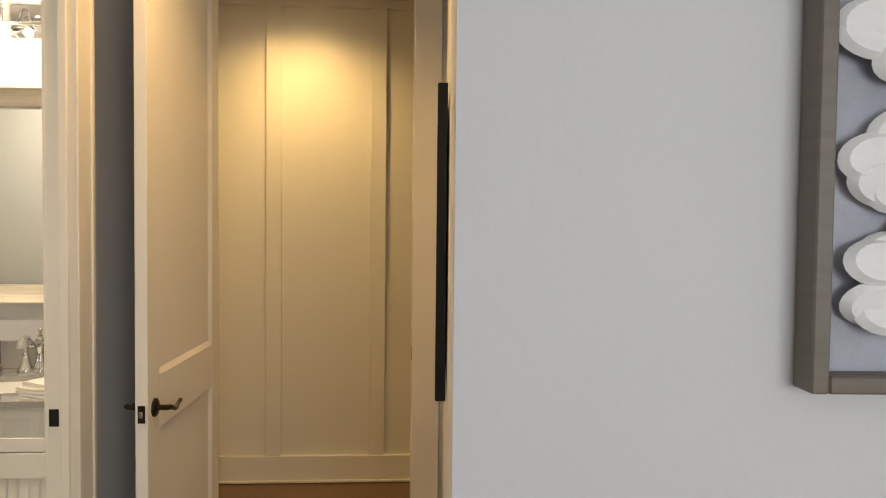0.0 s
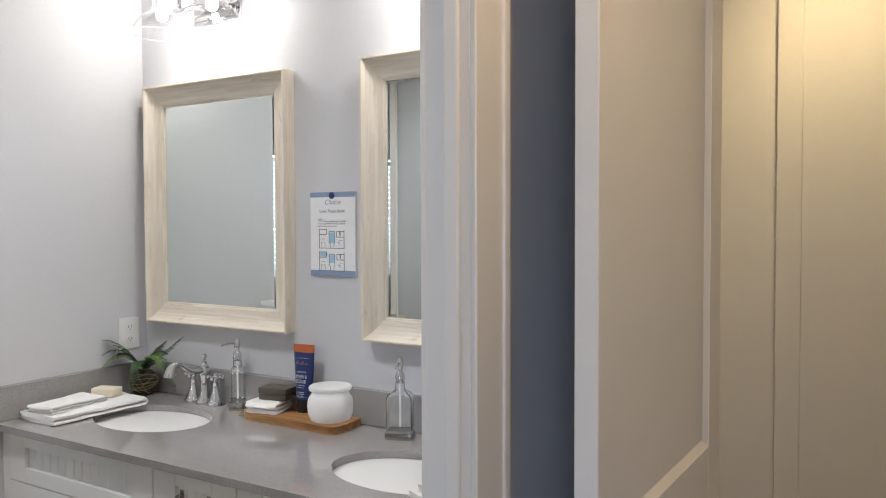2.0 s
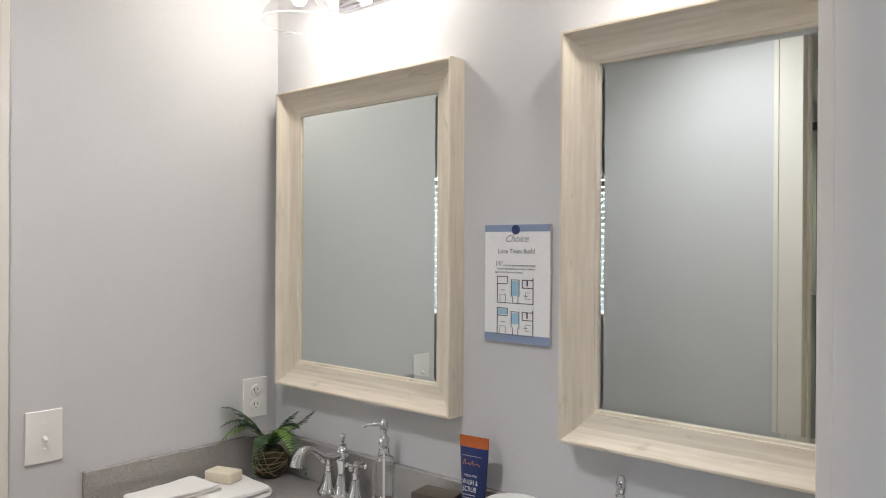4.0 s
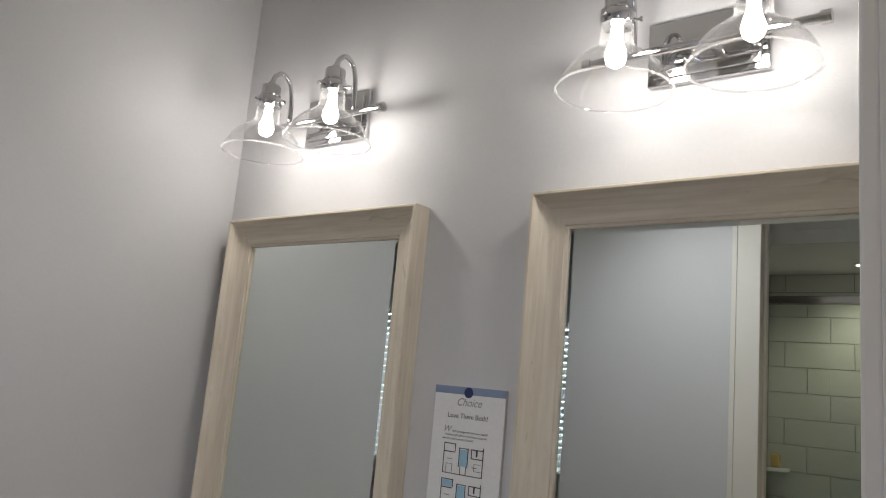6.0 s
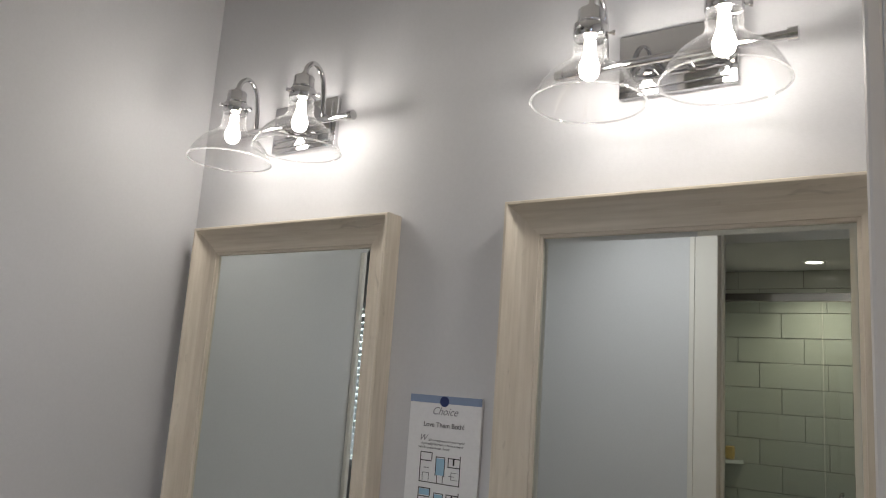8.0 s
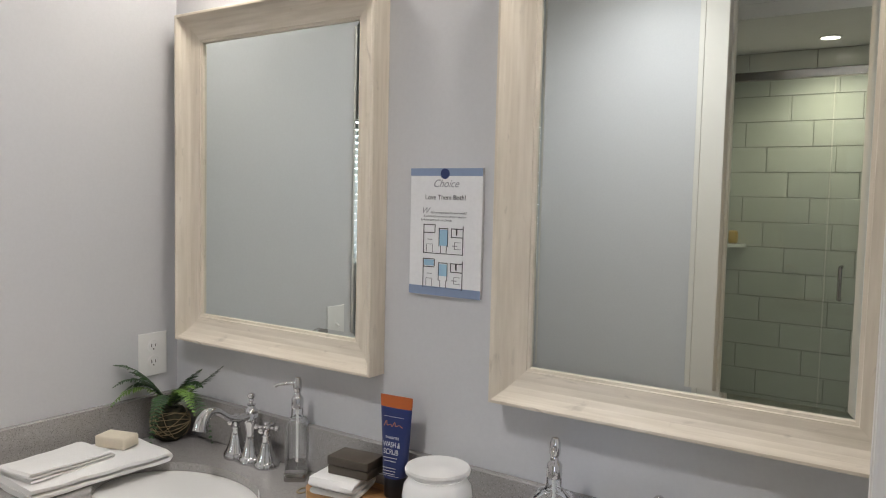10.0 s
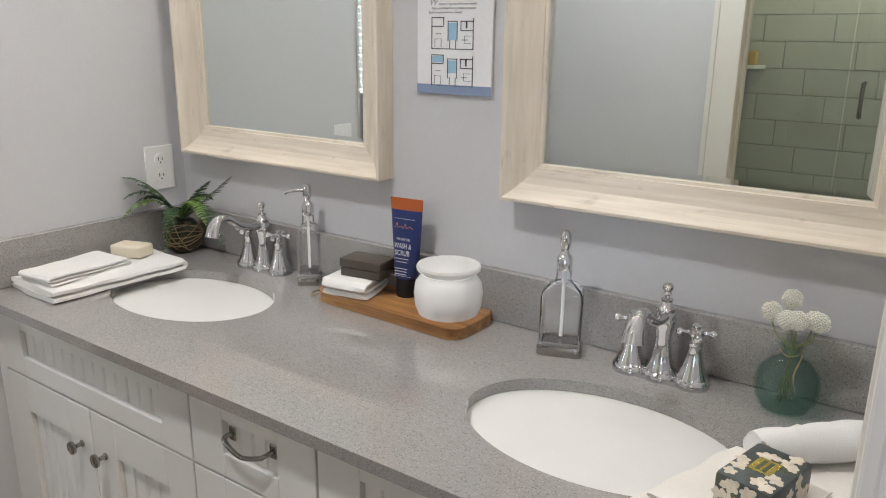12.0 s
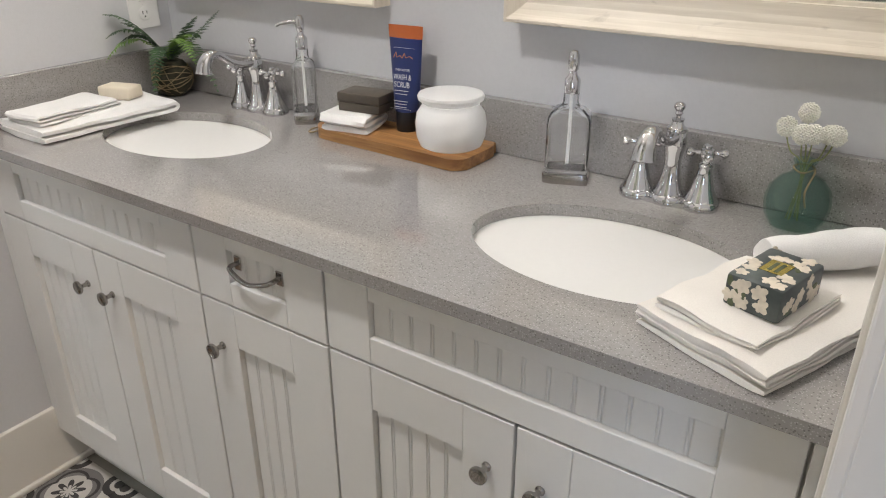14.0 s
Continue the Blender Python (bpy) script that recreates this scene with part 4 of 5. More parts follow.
part("latch_bolt", box(DW + 0.0015, DW + 0.010, 0.015, DT - 0.015, 0.895, 0.917, 0.003), NICKEL, hd)

SK = -3.4
pf = base("framed_picture", Matrix.Translation((0.155, 2.268, 1.074)) @ pose(0, 0, 0, 0, 0, SK), "black framed print hanging on the hall wall", "picture")
PL, PH = 0.66, 0.871
for nm, b in (("frame_side", (-0.030, -0.002, 0, 0.028, 0, PH)), ("frame_side", (-0.030, -0.002, PL - 0.028, PL, 0, PH)), ("frame_side", (-0.030, -0.002, 0.0284, PL - 0.0284, 0, 0.028)), ("frame_side", (-0.030, -0.002, 0.0284, PL - 0.0284, PH - 0.028, PH))):
    part(nm, box(*b, 0.002), BLACK, pf)
part("print", box(-0.012, -0.004, 0.028, PL - 0.028, 0.028, PH - 0.028), MATBOARD, pf, "pale print")
part("pane", box(-0.020, -0.018, 0.0285, PL - 0.0285, 0.0285, PH - 0.0285), PANE, pf, "glass")

ar = base("relief_art", pose(0.653, 1.390, 1.310, 0, 0, -3.5), "white sculpted flowers in a taupe box frame", "wall art")
AW, AH = 0.66, 0.80
for b in ((0, 0.028, 0, AH), (AW - 0.028, AW, 0, AH)):
    part("frame_side", box(b[0], b[1], -0.065, -0.002, b[2], b[3], 0.003), ART_FRAME, ar)
for b in ((0, 0.028), (AH - 0.028, AH)):
    part("frame_side", box(0.0284, AW - 0.0284, -0.065, -0.002, b[0], b[1], 0.003), ART_FRAME, ar)
part("back_panel", box(0.028, AW - 0.028, -0.02, -0.004, 0.028, AH - 0.028), ART_BACK, ar, "blue-grey painted back panel")
rnd = random.Random(4)
petal = lathe([(0, 0.014), (0.03, 0.012), (0.036, 0.004), (0.039, 0.0), (0.03, -0.003), (0, -0.004)], 20)
pm = mesh_of("petal", petal, PLASTER, True)
for cx, cz, rr, k in ((0.13, 0.56, 0.045, 6), (0.14, 0.36, 0.045, 6), (0.22, 0.62, 0.06, 7), (0.25, 0.24, 0.07, 7), (0.14, 0.17, 0.045, 6), (0.40, 0.45, 0.07, 7), (0.45, 0.65, 0.06, 7)):
    for j in range(k):
        a = j * math.tau / k + rnd.random()
        p = new("petal", pm)
        p.parent = ar
        p.matrix_local = Matrix.Translation((cx + rr * math.cos(a), -0.040 - 0.01 * rnd.random(), cz + rr * math.sin(a))) @ pose(0, 0, 0, 90 + rnd.uniform(-18, 18), rnd.uniform(-18, 18), 0) @ Matrix.Diagonal((1.5, 1.0, 1, 1))
sg = base("light_switch", pose(0, 0, 0), "white wall switch plate with dimmers by the hall door", "switch")
for z in (0.98, 1.10, 1.32):
    part("plate", box(0.196, 0.212, 3.09, 3.17, z, z + 0.10, 0.002), PLASTIC, sg)

# ---- small fixtures ----
def duplex(y0, y1, z0, z1):
    o = thing("wall_outlet", box(WEST + 0.0005, WEST + 0.006, y0, y1, z0, z1, 0.002, 2), PLASTIC, "white double wall outlet above the backsplash", "outlet")
    cy, cz = (y0 + y1) / 2, (z0 + z1) / 2
    for s in (-1, 1):
        r = part("receptacle", lathe([(0, 0.003), (0.017, 0.003), (0.0185, 0.0015), (0.0185, 0)], 24, Matrix.Translation((WEST + 0.006, cy, cz + s * 0.024)) @ pose(0, 0, 0, 0, 90, 0)), PLASTIC, o, smooth=True)
        for d, h in ((-0.0065, 0.005), (0.0065, 0.004)):
            part("slot", box(WEST + 0.0089, WEST + 0.0094, cy + d - 0.0012, cy + d + 0.0012, cz + s * 0.024 - h + 0.003, cz + s * 0.024 + h + 0.003), BLACK, r)
        part("ground_hole", box(WEST + 0.0089, WEST + 0.0094, cy - 0.002, cy + 0.002, cz + s * 0.024 - 0.010, cz + s * 0.024 - 0.006), BLACK, r)
    part("screw", lathe([(0, 0.0012), (0.003, 0.001), (0.0035, 0)], 12, Matrix.Translation((WEST + 0.006, cy, cz)) @ pose(0, 0, 0, 0, 90, 0)), PLASTIC, o)


def toggle(y0, y1, z0, z1):
    o = thing("light_switch", box(WEST + 0.0005, WEST + 0.006, y0, y1, z0, z1, 0.002, 2), PLASTIC, "white toggle light switch on the grey wall", "switch")
    cy, cz = (y0 + y1) / 2, (z0 + z1) / 2
    part("toggle_slot", box(WEST + 0.0055, WEST + 0.0068, cy - 0.007, cy + 0.007, cz - 0.014, cz + 0.014, 0.0005), PLASTIC, o)
    part("toggle_lever", box(-0.004, 0.004, -0.0045, 0.0045, -0.010, 0.012, 0.002, 2), PLASTIC, o).matrix_local = Matrix.Translation((WEST + 0.012, cy, cz - 0.004)) @ pose(0, 0, 0, 0, 115, 0)
    for s in (-1, 1):
        part("screw", lathe([(0, 0.0012), (0.003, 0.001), (0.0035, 0)], 12, Matrix.Translation((WEST + 0.006, cy, cz + s * 0.034)) @ pose(0, 0, 0, 0, 90, 0)), PLASTIC, o)


duplex(3.545, 3.640, 1.075, 1.204)
toggle(2.890, 2.984, 1.062, 1.200)


def lettering(text, size, m, mat, parent, name="lettering", align="CENTER", shear=0.0, squeeze=1.0):
    c = bpy.data.curves.new("tmp", "FONT")
    c.body, c.size, c.align_x, c.shear, c.extrude = text, size, align, shear, 0.0001
    o = bpy.data.objects.new("tmp", c)
    scene.collection.objects.link(o)
    me = bpy.data.meshes.new_from_object(o.evaluated_get(bpy.context.evaluated_depsgraph_get()))
    bpy.data.objects.remove(o)
    me.transform(m @ Matrix.Diagonal((squeeze, 1, 1, 1)))
    me.materials.clear()
    me.materials.append(mat)
    ob = new(name, me)
    ob.parent = parent
    return ob


# ---- printed card between the mirrors ----
PX0, PX1, PZ0, PZ1 = -2.172, -1.972, 1.408, 1.711
card = thing("printed_card", box(PX0, PX1, NORTH - 0.0085, NORTH - 0.001, PZ0, PZ1, 0.0008), PAPER, "white printed card with blue bands on the wall", "sign")
YC = NORTH - 0.0087


def flat(x0, x1, z0, z1, mat, name, dy=0.0, parent=card):
    return part(name, box(PX0 + x0, PX0 + x1, YC - 0.0004 - dy, YC - dy, PZ0 + z0, PZ0 + z1), mat, parent)


flat(0, 0.2, 0.285, 0.303, PAPER_BLUE, "blue_band")
flat(0, 0.2, 0, 0.021, PAPER_BLUE, "blue_band")
part("round_emblem", lathe([(0, 0.0009), (0.0125, 0.0009), (0.0125, 0)], 28, Matrix.Translation((PX0 + 0.098, YC, PZ0 + 0.290)) @ pose(0, 0, 0, 90)), INK_NAVY, card)
UP = lambda x, z, d=0.0005: Matrix.Translation((PX0 + x, YC - d, PZ0 + z)) @ pose(0, 0, 0, 90)
lettering("Choice", 0.026, UP(0.100, 0.2585), INK_GREY, card, shear=0.4, squeeze=0.95)
lettering("Love Them Both!", 0.0165, UP(0.100, 0.229), INK, card, squeeze=0.98)
lettering("W", 0.021, UP(0.043, 0.1955), INK_GREY, card, shear=0.4)
lettering("hich arrangement fits your needs?", 0.0073, UP(0.110, 0.196), INK, card, squeeze=1.0)
lettering("A Jack-and-Jill bathroom or choose a separate", 0.0073, UP(0.099, 0.187), INK, card, squeeze=0.86)
lettering("bath for each bedroom, Sweet!", 0.0073, UP(0.033, 0.178), INK, card, align="LEFT", squeeze=0.95)


def floor_plan(z):
    """A small line-drawn house plan with blue rooms."""
    p = flat(0.040, 0.152, z, z + 0.0018, INK, "plan_wall")
    def bar(x0, x1, a, b, mat=INK, dy=0.0002):
        part("plan_line", box(PX0 + x0, PX0 + x1, YC - 0.0005 - dy, YC - dy, PZ0 + z + a, PZ0 + z + b), mat, p)
    for x0, x1, a, b in ((0.040, 0.042, 0, 0.070), (0.150, 0.152, 0, 0.068), (0.040, 0.073, 0.049, 0.051), (0.072, 0.074, 0.052, 0.070), (0.040, 0.073, 0.068, 0.070), (0.119, 0.150, 0.040, 0.042), (0.118, 0.120, 0.040, 0.062), (0.119, 0.150, 0.060, 0.062), (0.1315, 0.1355, 0.046, 0.060), (0.085, 0.110, 0.060, 0.0618), (0.084, 0.0858, 0.018, 0.062), (0.1085, 0.110, 0.018, 0.062), (0.089, 0.0905, 0.002, 0.020), (0.105, 0.1065, 0.002, 0.020), (0.049, 0.067, 0.022, 0.0228), (0.049, 0.0498, 0.004, 0.022), (0.0662, 0.067, 0.004, 0.022), (0.128, 0.146, 0.013, 0.0138), (0.128, 0.146, 0.029, 0.0298), (0.128, 0.1288, 0.013, 0.029)):
        bar(x0, x1, a, b)
    bar(0.052, 0.066, 0.033, 0.0348, INK_GREY)
    bar(0.122, 0.136, 0.020, 0.0218, INK_GREY)
    return bar


fp = floor_plan(0.100)
fp(0.086, 0.108, 0.020, 0.058, PAPER_LIGHT, 0.0)
fp = floor_plan(0.018)
fp(0.086, 0.108, 0.030, 0.058, PAPER_LIGHT, 0.0)
fp(0.043, 0.071, 0.053, 0.067, PAPER_LIGHT, 0.0)

card.matrix_world = Matrix.Translation((-2.172, 0, 1.3996)) @ Matrix.Diagonal((0.995, 1, 0.972, 1)) @ Matrix.Translation((-PX0, 0, -PZ0))

# ---- things on the counter ----
def soap_bottle(x, y, nozzle):
    b = base("soap_bottle", pose(x, y, TOP, 0, 0, nozzle + 90), "clear flat glass soap dispenser with chrome pump", "soap dispenser", "soap dispensers")
    def rr(w, n=6, r=0.35):
        pts = []
        for q in range(4):
            for i in range(n + 1):
                a = q * math.pi / 2 + i * math.pi / 2 / n
                pts.append(((w * (1 - r)) * (1 if q in (0, 3) else -1) + w * r * math.cos(a), (w * (1 - r)) * (1 if q in (0, 1) else -1) + w * r * math.sin(a)))
        return pts
    def loft(sections):
        bm, last = bmesh.new(), None
        for w, z in sections:
            d = w if w <= 0.016 else 0.016 + (w - 0.016) * 0.42
            ring = [bm.verts.new((px, py * d / w, z)) for px, py in rr(w, 5, 0.30 if w > 0.02 else 1.0)]
            if last:
                for i in range(len(ring)):
                    bm.faces.new((last[i], last[(i + 1) % len(ring)], ring[(i + 1) % len(ring)], ring[i]))
            else:
                bm.faces.new(ring[::-1])
            last = ring
        bm.faces.new(last)
        return bm
    part("glass_body", loft([(0.041, 0.022), (0.0425, 0.026), (0.0425, 0.120), (0.0415, 0.132), (0.037, 0.143), (0.028, 0.151), (0.0190, 0.156), (0.0155, 0.162), (0.0150, 0.182), (0.0120, 0.182), (0.0120, 0.164), (0.0165, 0.153), (0.027, 0.147), (0.0345, 0.139), (0.0385, 0.130), (0.0395, 0.118), (0.0395, 0.034), (0.037, 0.030)]), BOTTLE, b, "clear glass body", True).visible_shadow = False
    part("metal_foot", loft([(0.0450, 0.0), (0.0460, 0.003), (0.0460, 0.018), (0.0440, 0.0215)]), NICKEL, b, "nickel foot", True)
    part("dip_tube", tube([(0, 0, 0.036), (0.001, 0, 0.10), (0, 0, 0.185)], 0.0035, 10), PLASTIC, b, smooth=True)
    part("collar", lathe([(0.0148, 0.180), (0.0155, 0.184), (0.0155, 0.206), (0.013, 0.210), (0.009, 0.214), (0.0075, 0.222), (0.010, 0.226), (0.0115, 0.236), (0.0105, 0.252), (0.007, 0.260), (0, 0.262)], 24), CHROME, b, smooth=True)
    a = radians(-90)
    part("nozzle", tube(curve([(0, 0, 0.243), (0.020 * math.cos(a), 0.020 * math.sin(a), 0.2445), (0.045 * math.cos(a), 0.045 * math.sin(a), 0.242), (0.058 * math.cos(a), 0.058 * math.sin(a), 0.236)], 5), [0.0045] * 10 + [0.0035] * 6, 10), CHROME, b, smooth=True)


soap_bottle(-1.737, 3.588, 290)
soap_bottle(-2.484, 3.616, 218)

# olive wood board with tube, jar, cloth and dark soap
BX, BY = -2.160, 3.579


def board():
    o = [(-0.222, -0.010), (-0.216, -0.040), (-0.196, -0.068), (-0.165, -0.078), (0.0, -0.086), (0.150, -0.094), (0.190, -0.097), (0.206, -0.092), (0.222, -0.074), (0.226, -0.04), (0.226, 0.05), (0.215, 0.082), (0.18, 0.090), (-0.16, 0.088), (-0.20, 0.07), (-0.218, 0.03)]
    return prism([(p.x, p.y * 0.84) for p in curve([(a, b, 0) for a, b in o + [o[0]]], 4)[:-1]], 0.001, 0.026, 0.007, 3)


bd = base("cutting_board", pose(BX, BY, TOP), "olive wood board with rounded corners", "tray")
part("board", board(), BOARD_WOOD, bd, smooth=True)
part("leather_loop", tube(curve([(-0.205, -0.02, 0.014), (-0.235, -0.03, 0.010), (-0.240, -0.045, 0.004), (-0.222, -0.048, 0.006), (-0.205, -0.035, 0.014)], 5), 0.002, 8), TWINE, bd, "leather hanging loop")
BT = TOP + 0.026
jar = base("frosted_jar", pose(-2.012, 3.577, BT) @ Matrix.Diagonal((0.92, 0.92, 0.97, 1)), "white frosted glass jar with a wide lid", "jar")
jar_out = [(0.064, 0.001), (0.074, 0.006), (0.082, 0.026), (0.0845, 0.054), (0.081, 0.078), (0.072, 0.090), (0.068, 0.096), (0.068, 0.101)]
part("jar_body", lathe([(0, 0.001)] + jar_out + [(r - 0.004, max(z, 0.006)) for r, z in reversed(jar_out)] + [(0, 0.006)], 40), FROST, jar, "frosted glass body", True).visible_shadow = False
rnd = random.Random(2)
for k in range(9):
    a, r, z = k * 2.4, 0.045 if k < 6 else 0.025, 0.026 if k < 6 else 0.058
    cb = bmesh.new()
    bmesh.ops.create_icosphere(cb, subdivisions=2, radius=0.021)
    cb.transform(Matrix.Translation((r * math.cos(a), r * math.sin(a), z + rnd.uniform(-0.002, 0.004))))
    part("cotton_ball", cb, LINEN, jar, "", True)
part("lid", lathe([(0.066, 0.1012), (0.070, 0.104), (0.0775, 0.109), (0.079, 0.116), (0.076, 0.121), (0.060, 0.1235), (0, 0.1245)], 40), FROST, jar, "frosted glass lid", True).visible_shadow = False


def tube_bottle():
    t = base("cream_tube", pose(-2.166, 3.624, BT, 0, 0, 6) @ Matrix.Scale(0.93, 4), "navy cosmetic tube with an orange crimped end", "tube")
    def sect(w, d, z, bm, last, n=28):
        ring = [bm.verts.new((w * math.cos(i * math.tau / n), d * math.sin(i * math.tau / n), z)) for i in range(n)]
        if last:
            for i in range(n):
                bm.faces.new((last[i], last[(i + 1) % n], ring[(i + 1) % n], ring[i]))
        return ring
    for nm, mat, rows in (("cap", TUBE_CAP, [(0.0275, 0.0275, 0), (0.0285, 0.0285, 0.004), (0.0285, 0.0285, 0.048), (0.0275, 0.0275, 0.050)]),
                          ("tube_body", TUBE_BLUE, [(0.030, 0.029, 0.0505), (0.0325, 0.028, 0.054), (0.037, 0.0235, 0.105), (0.0415, 0.0165, 0.160), (0.0450, 0.0090, 0.206), (0.0464, 0.0058, 0.226)]),
                          ("crimped_end", TUBE_ORANGE, [(0.0465, 0.0058, 0.2261), (0.0472, 0.0040, 0.236), (0.0478, 0.0022, 0.246), (0.0478, 0.0018, 0.256)])):
        bm, last = bmesh.new(), None
        for r in rows:
            first = last is None
            last = sect(*r, bm, last)
            if first:
                bm.faces.new(last[::-1])
        bm.faces.new(last)
        part(nm, bm, mat, t, smooth=True)
    def front(z, x=0.0):
        k = (z - 0.105) / 0.107
        y = -(0.0235 - 0.0157 * k) - 0.0014
        return Matrix.Translation((x, y, z)) @ pose(0, 0, 0, 90 - 8.5)
    lettering("WASH &", 0.0190, front(0.130), PRINT_WHITE, t, squeeze=0.70)
    lettering("SCRUB", 0.0190, front(0.112), PRINT_WHITE, t, squeeze=0.76)
    lettering("THREE BUTTERS", 0.0085, front(0.150), PRINT_WHITE, t, squeeze=0.66)
    for z, w in ((0.103, 0.020), (0.095, 0.017), (0.078, 0.019), (0.071, 0.018), (0.064, 0.017)):
        m = front(z)
        bm = box(-w, w, 0, 0.0014, 0, 0.0004)
        bm.transform(m @ Matrix.Translation((0, 0, 0.0006)))
        part("print_line", bm, PRINT_WHITE, t)
    m = front(0.180)
    bm = tube(curve([(-0.026, 0.000, 0.002), (-0.020, 0.014, 0.002), (-0.017, 0.002, 0.002), (-0.008, 0.006, 0.002), (-0.002, 0.001, 0.002), (0.004, 0.012, 0.002), (0.008, 0.002, 0.002), (0.018, 0.006, 0.002), (0.028, 0.001, 0.002)], 5), 0.0008, 6)
    bm.transform(m)
    part("script_mark", bm, PRINT_ORANGE, t)
    for z in (0.204, 0.060):
        m = front(z)
        bm = box(-0.030, 0.030, 0, 0.0007, 0, 0.0004)
        bm.transform(m @ Matrix.Translation((0, 0, 0.0008)))
        part("print_line", bm, PRINT_WHITE, t)


tube_bottle()


def wobble(bm, amount, scale, seed=0.0, keep_floor=None):
    for v in bm.verts:
        n = noise.noise_vector(Vector((v.co.x * scale + seed, v.co.y * scale, v.co.z * scale)))
        v.co += n * amount
        if keep_floor is not None:
            v.co.z = max(v.co.z, keep_floor)
    return bm


def folded(length, width, layers, thick, seed):
    """One cloth folded to and fro: its section loops round at alternate ends, and the long sides show the layers."""
    r = random.Random(seed)
    gap = 0.0008
    mid = []
    for k in range(layers):
        x0, x1 = -length / 2 + r.uniform(0, 0.010), length / 2 - r.uniform(0, 0.010)
        z = thick * (k + 0.5)
        row = [(x0 + (x1 - x0) * i / 16, z) for i in range(17)]
        if k % 2:
            row.reverse()
        mid += row
        if k < layers - 1:
            ex, sg = row[-1][0], (-1 if k % 2 else 1)
            mid += [(ex + sg * thick * 0.62 * math.sin(math.pi * j / 5), z + thick * j / 5) for j in range(1, 5)]
    h = (thick - gap) / 2
    left, right = [], []
    for i, p in enumerate(mid):
        q0, q1 = Vector(mid[max(i - 1, 0)]), Vector(mid[min(i + 1, len(mid) - 1)])
        d = (q1 - q0).normalized()
        n = Vector((-d.y, d.x)) * h
        left.append(Vector(p) + n)
        right.append(Vector(p) - n)
    loop = left + right[::-1]
    bm = bmesh.new()
    ny, rings = 14, []
    for j in range(ny + 1):
        v = j / ny
        e = min(v, 1 - v) * ny
        soft = 0.55 if e < 0.01 else (0.9 if e < 1.01 else 1.0)
        y = (v - 0.5) * width
        ring = []
        for i, p in enumerate(loop):
            m = Vector(mid[i] if i < len(mid) else mid[2 * len(mid) - 1 - i])
            q = m + (p - m) * soft
            ring.append(bm.verts.new((q.x, y * (0.985 if e < 0.01 else 1), q.y)))
        rings.append(ring)
    k = len(loop)
    for p, q in zip(rings, rings[1:]):
        for i in range(k):
            bm.faces.new((p[i], p[(i + 1) % k], q[(i + 1) % k], q[i]))
    c = len(mid)
    for ring, flip in ((rings[0], True), (rings[-1], False)):
        for i in range(c - 1):
            f = [ring[i], ring[i + 1], ring[k - 2 - i], ring[k - 1 - i]]
            bm.faces.new(f[::-1] if flip else f)
    top = layers * thick
    for v in bm.verts:
        w = min(1.0, max(0.0, v.co.z / top))
        a = noise.noise(Vector((v.co.x * 11 + seed, v.co.y * 11, 0)))
        b = noise.noise_vector(Vector((v.co.x * 16 + seed * 2, v.co.y * 16, v.co.z * 60)))
        fine = noise.noise(Vector((v.co.x * 60, v.co.y * 60 + seed, v.co.z * 40)))
        v.co.z += w * (a * 0.006 + fine * 0.0012)
        v.co.x += b.x * 0.006
        v.co.y += b.y * 0.006
        v.co.z = max(v.co.z, 0.0004)
    return bm


def cloth(name, m, label, sizes, mat, seed, cat="towel", grp=""):
    """A stack of folded cloths; each entry of sizes: length, width, layers, thickness, shift x, shift y, turn."""
    c = base(name, m, label, cat, grp)
    z = 0.0
    for q, (L, W, n, t, sx, sy, turn) in enumerate(sizes):
        bm = folded(L, W, n, t, seed + q)
        bm.transform(Matrix.Translation((sx, sy, z)) @ pose(0, 0, 0, 0, 0, turn))
        part("fold", bm, mat, c, smooth=True)
        z += n * t - 0.001
    return c


# towels beside the two sinks
cloth("folded_towel", pose(-2.930, 3.297, TOP + 0.001, 0, 0, 88), "white folded hand towels beside the sink", [(0.37, 0.212, 2, 0.0165, 0, 0, 0), (0.215, 0.130, 3, 0.0085, -0.066, 0.004, 5)], TOWEL, 3, grp="hand towels")
thing("soap_bar", box(-0.048, 0.048, -0.031, 0.031, 0, 0.033, 0.006, 3), SOAP, "cream rectangular soap bar on the folded towel", "soap", smooth=True).matrix_world = pose(-2.965, 3.410, TOP + 0.034, 0, 0, 18)
cloth("folded_towel", pose(-1.2415, 3.275, TOP + 0.001, 0, 0, 68), "cream linen towel folded in uneven layers", [(0.40, 0.205, 4, 0.0082, 0, 0, 0), (0.21, 0.150, 3, 0.0062, -0.078, 0.012, 4)], LINEN, 11, grp="hand towels")


